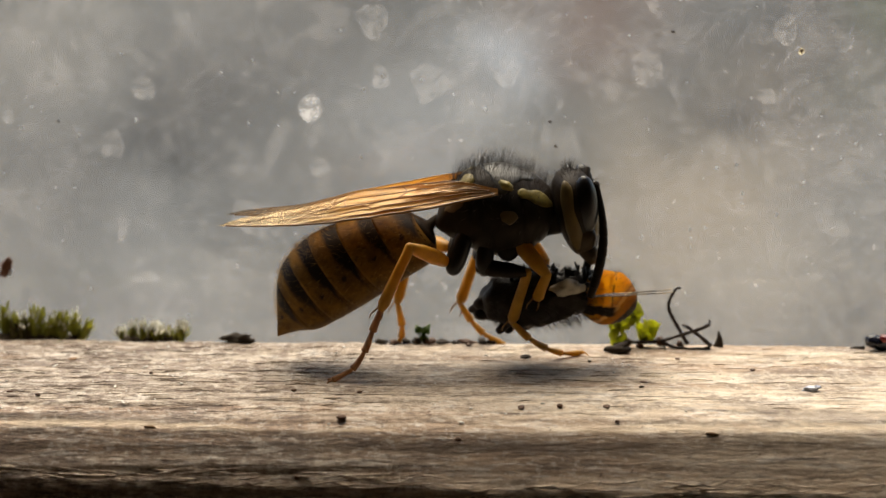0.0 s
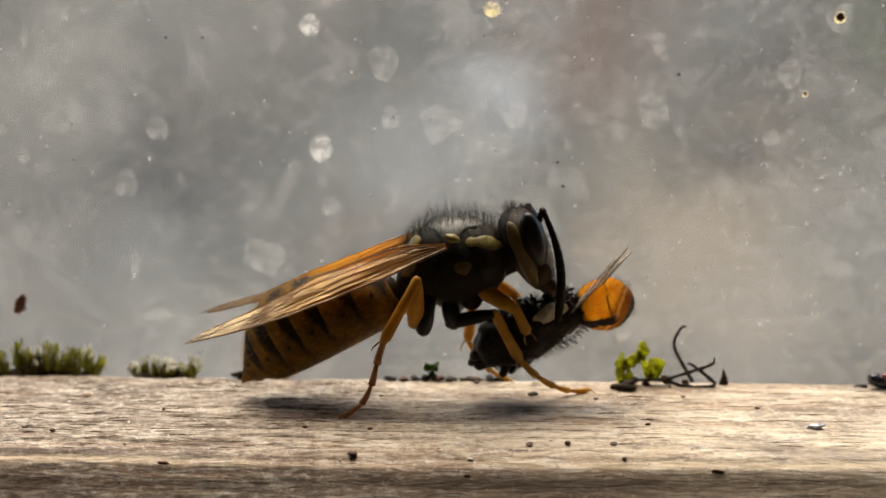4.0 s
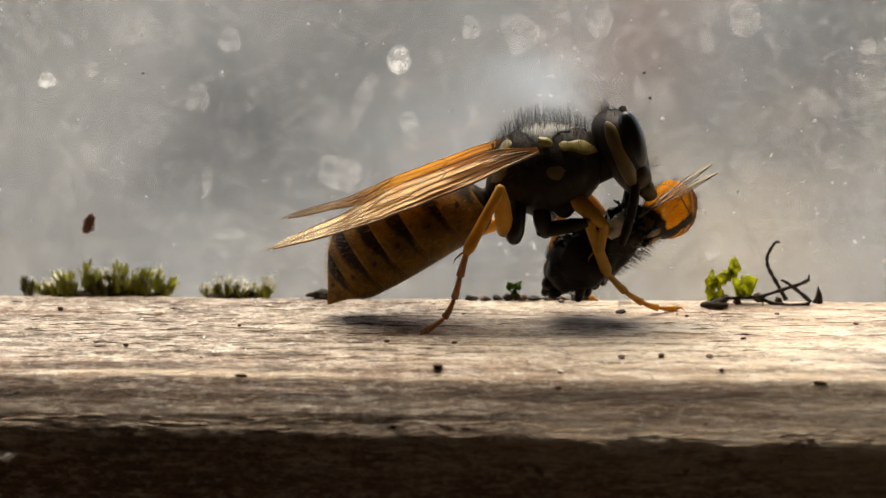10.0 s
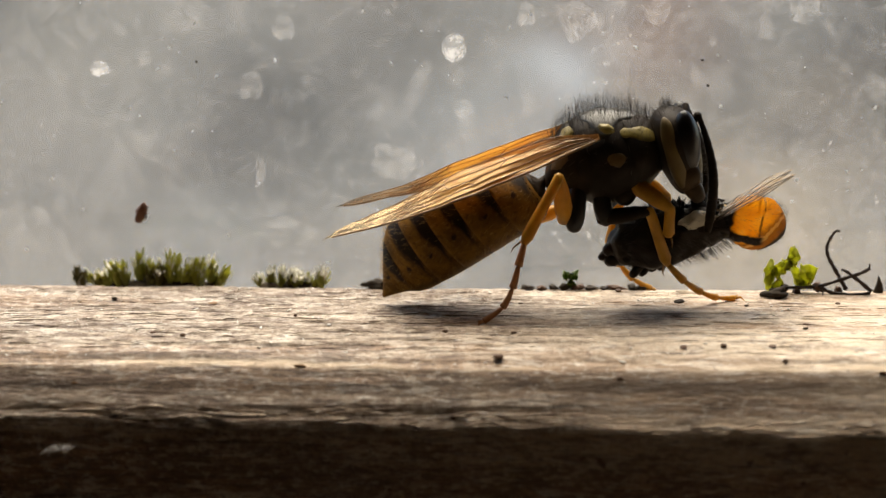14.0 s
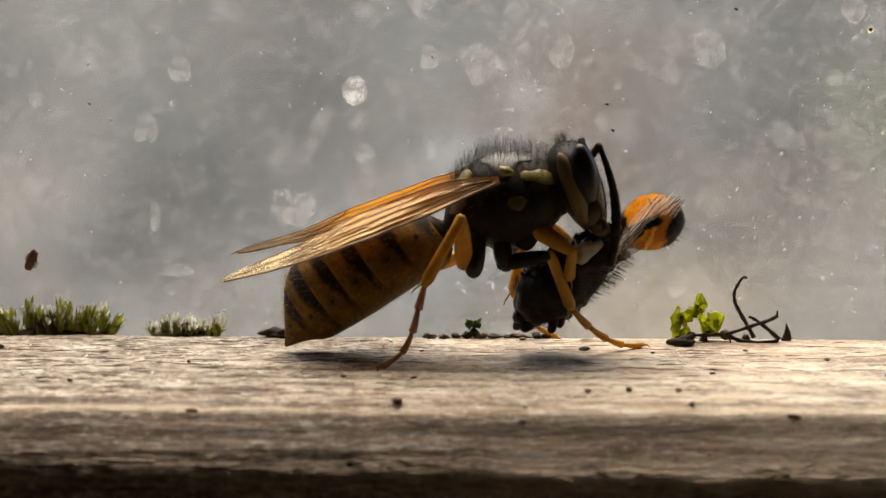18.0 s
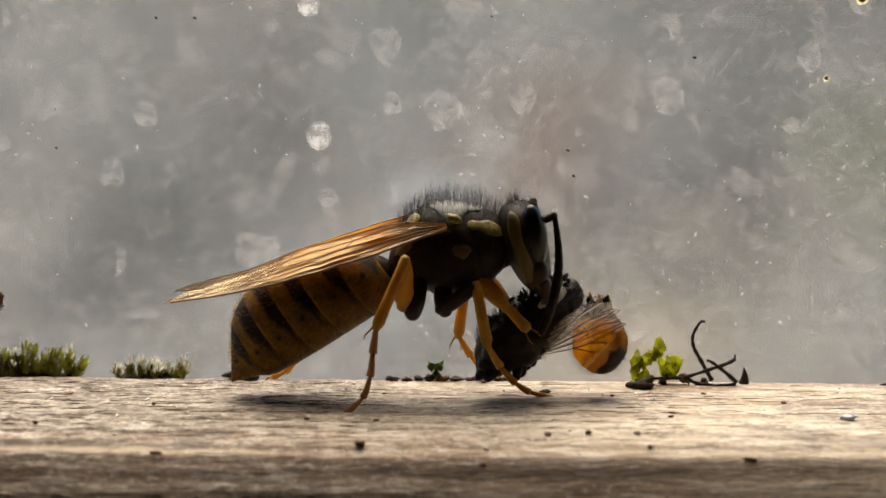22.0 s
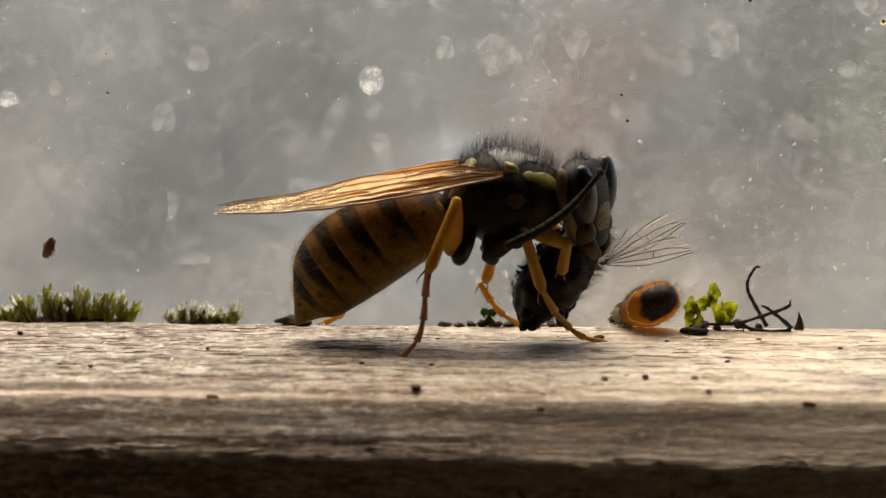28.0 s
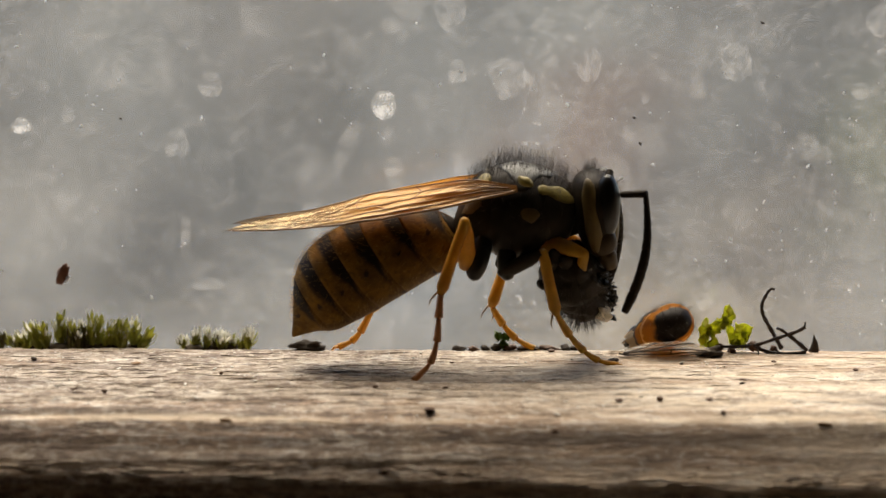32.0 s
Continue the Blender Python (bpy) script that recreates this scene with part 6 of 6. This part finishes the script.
    # seconds, x, y and z of the fly wing's root and its lift
    wing_rows = [
        (0, 6.54, -0.3, 2.76, 3.33), (0.5, 5.91, -0.3, 3.09, 13.14), (1, 5.97, -0.3, 3.71, 21.52), (1.5, 5.99, -0.3, 3.34, 25.09), (2, 5.9, -0.3, 2.64, 10.45), (
        2.5, 6.07, -0.3, 2.94, 18.43), (4.5, 5.52, -0.3, 3.69, 49.68), (5, 5.26, -0.3, 3.71, 35.09), (6, 5.22, -0.3, 3.36, 24.9), (7, 5.03, -0.3, 3.01, 27.03), (
        8, 4.88, -0.3, 3.92, 37.17), (9, 5.15, -0.3, 3.63, 34.35), (10, 4.9, -0.3, 3.91, 30.63), (11, 5.07, -0.3, 3.84, 29.09), (12, 4.56, -0.3, 4.21, 32.95), (
        13, 4.26, -0.3, 3.56, 24.07), (14, 5.47, -0.3, 3.37, 30.59), (17, 5.75, -0.3, 3.47, 22.48), (18, 5.41, -0.3, 3.46, 43.75), (19, 5.77, -0.3, 3.86, 29.86), (
        20, 4.65, -0.3, 2.37, 21.73), (21, 3.88, -0.3, 1.84, 29.66), (22, 4.03, -0.3, 1.69, 19.91), (23, 4.5, -0.3, 2.95, 61.19), (24, 4.07, -0.3, 2.3, 44.51), (
        25, 3.79, -0.3, 1.74, 14.87), (26, 3.97, -0.3, 2.17, 35.84), (29, 4.34, -0.3, 3.15, -1.77), (30, 4.06, 0.8, 1.35, 2.01), (31, 4.38, 1.4, 0.13, 1), (
        32, 4.62, 1.4, 0.13, 1)]
    body_at = [(t, mm(x, 0, z, 0, -a, 0)) for t, x, z, a in thorax_rows]
    walk(thorax, body_at)
    # the gaster also slides out and in a little on its stalk
    walk(gaster, [(t, Matrix.Translation(turned(m, -2.05, 0, -2.1)) @ pose(0, 0, 0, 0, -g, 0) @ mm(-s, 0, 0)) for (t, m), (_, g, s) in zip(body_at, gaster_rows)])
    # seconds and the half angle between the wings
    spread_rows = [(0, -2.5), (0.5, -2), (1, -1.0), (2, 1.0), (5, 5.0), (20, 5.0), (21.5, 0.5), (22.5, -2.5), (32, -2.5)]
    for wing, s in ((wing_near, -1), (wing_far, 1)):
        rows = []
        for t, m in body_at:
            (w,) = between(spread_rows, t)
            (lift,) = between([(0, 0), (22, 0), (26, 1.2), (29, 2), (32, 2)], t)
            rows.append((t, m @ mm(-0.2, s * 1.62, -0.25, s * 8, -20.8 + lift + max(0.0, w) * (0.42 if s > 0 else 0.12), 0) @ pose(0, 0, 0, 0, 0, -s * w)))
        walk(wing, rows)
    # the head looks aside towards the pane or into the room at times
    aside = [(0, 0), (1, 0), (10, 6), (11, 12), (13, -24), (14, 0), (23, 0), (24, -22), (26, -24), (29, -22), (30, 4), (32, 0)]
    head_at = []
    for t, x, z, a in head_rows:
        (w,) = between(aside, t)
        head_at.append((t, mm(x, 0, z, 0, -a, 0) @ pose(0, 0, 0, 0, 0, w)))
    walk(head, head_at)
    near, far, stem_near, stem_far = [], [], [], []
    for (t, x, z, a), (_, hm) in zip(antenna_rows, head_at):
        e = Vector((x, -0.8 - 1.05 * min(1, max(0, -a / 15)), z)) * MM
        # thrown back, it passes outside the thorax
        near.append((t, Matrix.Translation(e) @ pose(0, 0, 0, 0, -a, 0) @ pose(0, 0, 0, -10 if a < -25 else -4, 0, 0)))
        # the far one hangs ahead, and rises while the near one is thrown back
        f = turned(hm, 0.75, 0.75, 1.5)
        b = {0: 0, 1: 50, 1.5: 20}.get(t, min(30, max(0, a + 4)) if a > -25 else 8)
        # at times it is thrown back over the head
        swings = {0.5: ((-0.25, -65), (0, -125), (0.25, -38)), 24: ((-0.5, -25), (0, -58)), 25: ((-0.4, -100, 20), (0, -158, 58), (0.4, -105, 20)), 26: ((0, -58),), 29: ((0, -58), (0.5, -25))}
        for u, swing, *tilt in swings.get(t, ((0, b),)):
            far.append((t + u, Matrix.Translation(f) @ pose(0, 0, 0, tilt[0] if tilt else 0, 0, 0) @ pose(0, 0, 0, 0, -swing, 0)))
        stem_near.append((t, limb(e, turned(hm, 0.55, -0.35, 0.75), (1, 0, 0.2))))
        stem_far.append((t, limb(f, turned(hm, 0.55, 0.35, 0.75), (1, 0, 0.2))))
    # half way through its first quick rise
    a = (antenna_rows[0][3] + antenna_rows[1][3]) / 2
    near.insert(1, (0.25, Matrix.Translation((near[0][1].translation + near[1][1].translation) / 2) @ pose(0, 0, 0, -4, -a, 0)))
    walk(antenna_near, near)
    walk(antenna_far, far)
    walk(scape_near, stem_near)
    walk(scape_far, stem_far)
    # legs: feet stand on the sill, hips ride on the thorax
    hips = {"hind": (-1.5, 1.3, -3.5), "middle": (-0.15, 1.0, -3.5), "front": (0.95, 0.95, -2.1)}
    heels = {("hind", "near"): [(0, -1.2, -2.6, 2.75), (0.5, -1.4, -2.6, 2.85), (1, -1.5, -2.6, 2.92), (19, -1.6, -2.6, 2.98), (22, -2.0, -2.6, 2.98), (32, -2.12, -2.6, 3.1)],
             ("hind", "far"): [(0, -0.85, 2.45, 1.75), (2, -0.85, 2.45, 1.75), (3.2, -4.7, 2.4, 1.55), (32, -4.9, 2.4, 1.6)],
             ("middle", "near"): [(0, 3.8, -0.7, 1.8), (21.2, 3.8, -0.7, 1.8), (21.8, 2.1, -1.6, 2.2), (32, 2.1, -1.6, 2.2)],
             ("middle", "far"): [(0, 1.7, 2.4, 1.76), (21, 1.7, 2.4, 1.76), (23, 0.4, 2.4, 1.76), (32, -0.25, 2.4, 1.76)]}
    bends = {"hind": (0.15, 1.0), "middle": (0.35, 1.0), "front": (1.0, -0.1)}
    for (pair, side), (femur, tibia) in legs.items():
        s = -1 if side == "near" else 1
        x, y, z = hips[pair]
        fl, tl = (v * MM for v in LEG_SIZE[pair])
        rows_f, rows_t = [], []
        for (t, m), (_, fx, fz, fa) in zip(body_at, fly_rows):
            hip = turned(m, x, s * y, z)
            if pair == "front":
                foot = Vector((fx + 0.1, s * 1.05, fz + 0.3)) * MM
            else:
                foot = Vector(between(heels[pair, side], t)) * MM
            knee = bend(hip, foot, fl, tl, Vector((bends[pair][0], s * 0.35, bends[pair][1])))
            rows_f.append((t, limb(hip, knee, (1, 0, 0.3))))
            rows_t.append((t, limb(knee, foot, (1, 0, 0.3))))
        walk(femur, rows_f)
        walk(tibia, rows_t)
        foot_part = feet.get((pair, side))
        if foot_part:
            times = sorted({r[0] for r in FOOT_TIPS[pair, side]} | {r[0] for r in heels[pair, side]})
            walk(foot_part, [(t, Matrix.Translation(Vector(between(heels[pair, side], t)) * MM) @ pose(0, 0, 0, 0, between(FOOT_TIPS[pair, side], t)[0], 0)) for t in times])
    # the fly is also turned about its waist
    yaw_rows = [(0, 0), (20, 0), (22, 22), (23, 25), (29, 30), (30, 45), (31, 50), (32, 52)]
    walk(fly, [(t, mm(x, 0.45, z, 0, -a, 0) @ pose(0, 0, 0, 0, 0, between(yaw_rows, t)[0])) for t, x, z, a in fly_rows])
    # seconds and the abdomen's turns: it rolls as the wasp works, drops and comes to rest
    rolls = [(0, 0, 6, 0), (1, -50, -15, 0), (2, 60, -10, 0), (4.5, 10, -15, 0), (6, 0, 6, 0), (8, 0, -12, 0), (9, 0, -30, 40), (10, 0, -30, 40), (11, 0, 5, 0), (12, 0, 30, 0), (13, 0, 30, 0),
             (14, 20, 8, 0), (17, 0, 16, 0), (18, -40, -20, 0), (19, 0, 42, 0), (20, -60, 40, 0), (21, -125, 66, 0), (22, -150, 88, 0), (23, -150, 82, 0), (24, -150, 84, 0)]
    held = [(t, mm(x, y, z, *between(rolls, t))) for t, x, y, z in belly_rows if t < 24.5]
    # it comes to rest with its dark underside towards the room and its torn waist on the wood
    under = Vector((0.25, -0.95, -0.16)).normalized()
    over = Vector((0.85, 0.1, 0.3))
    over = (over - under * over.dot(under)).normalized()
    face = Vector((0.62, 0.45, -0.64)).normalized()
    along = Vector((0.70, 0.0, 0.70))
    along = (along - face * along.dot(face)).normalized()
    ours = Matrix((face, along, face.cross(along))).transposed()
    world_axes = Matrix((under, over, under.cross(over))).transposed()
    lying = (world_axes @ ours.inverted()).to_quaternion()
    hung = held[-1][1].to_quaternion()
    _, x, y, z = [r for r in belly_rows if r[0] == 25][0]
    for t, u in ((24.5, 0.25), (24.65, 0.5), (24.8, 0.75), (24.9, 1.0), (32, 1.0)):
        at = Vector(between([(0, *belly_rows[[r[0] for r in belly_rows].index(24)][1:]), (1, x, y, z)], u)) * MM
        held.append((t, Matrix.LocRotScale(at, hung.slerp(lying, u), None)))
    walk(belly, held)
    fan = [(0, 1.5), (12, 7), (13, 3), (19, 3), (20, 6), (24, 12), (25, 30), (26, 30), (26.5, 10), (29, 14), (30, 20), (30.5, 0), (32, 0)]
    for wing, dy, da in ((fly_wing_a, -0.06, 0), (fly_wing_b, 0.06, 1)):
        rows = []
        for t, x, y, z, a in wing_rows:
            # edge-on while held, broad once it is turned out, flat on the wood at the end
            (flat,) = between([(0, 80), (11, 70), (12, 35), (13, 65), (17, 50), (18, 20), (19, 55), (20, 25), (24, 10), (29, 18), (30, 50), (30.5, 52), (32, 52)], t)
            rows.append((t, mm(x, y + dy, z, 0, -a - da * between(fan, t)[0], 0) @ pose(0, 0, 0, flat, 0, 0)))
        walk(wing, rows)


motions()
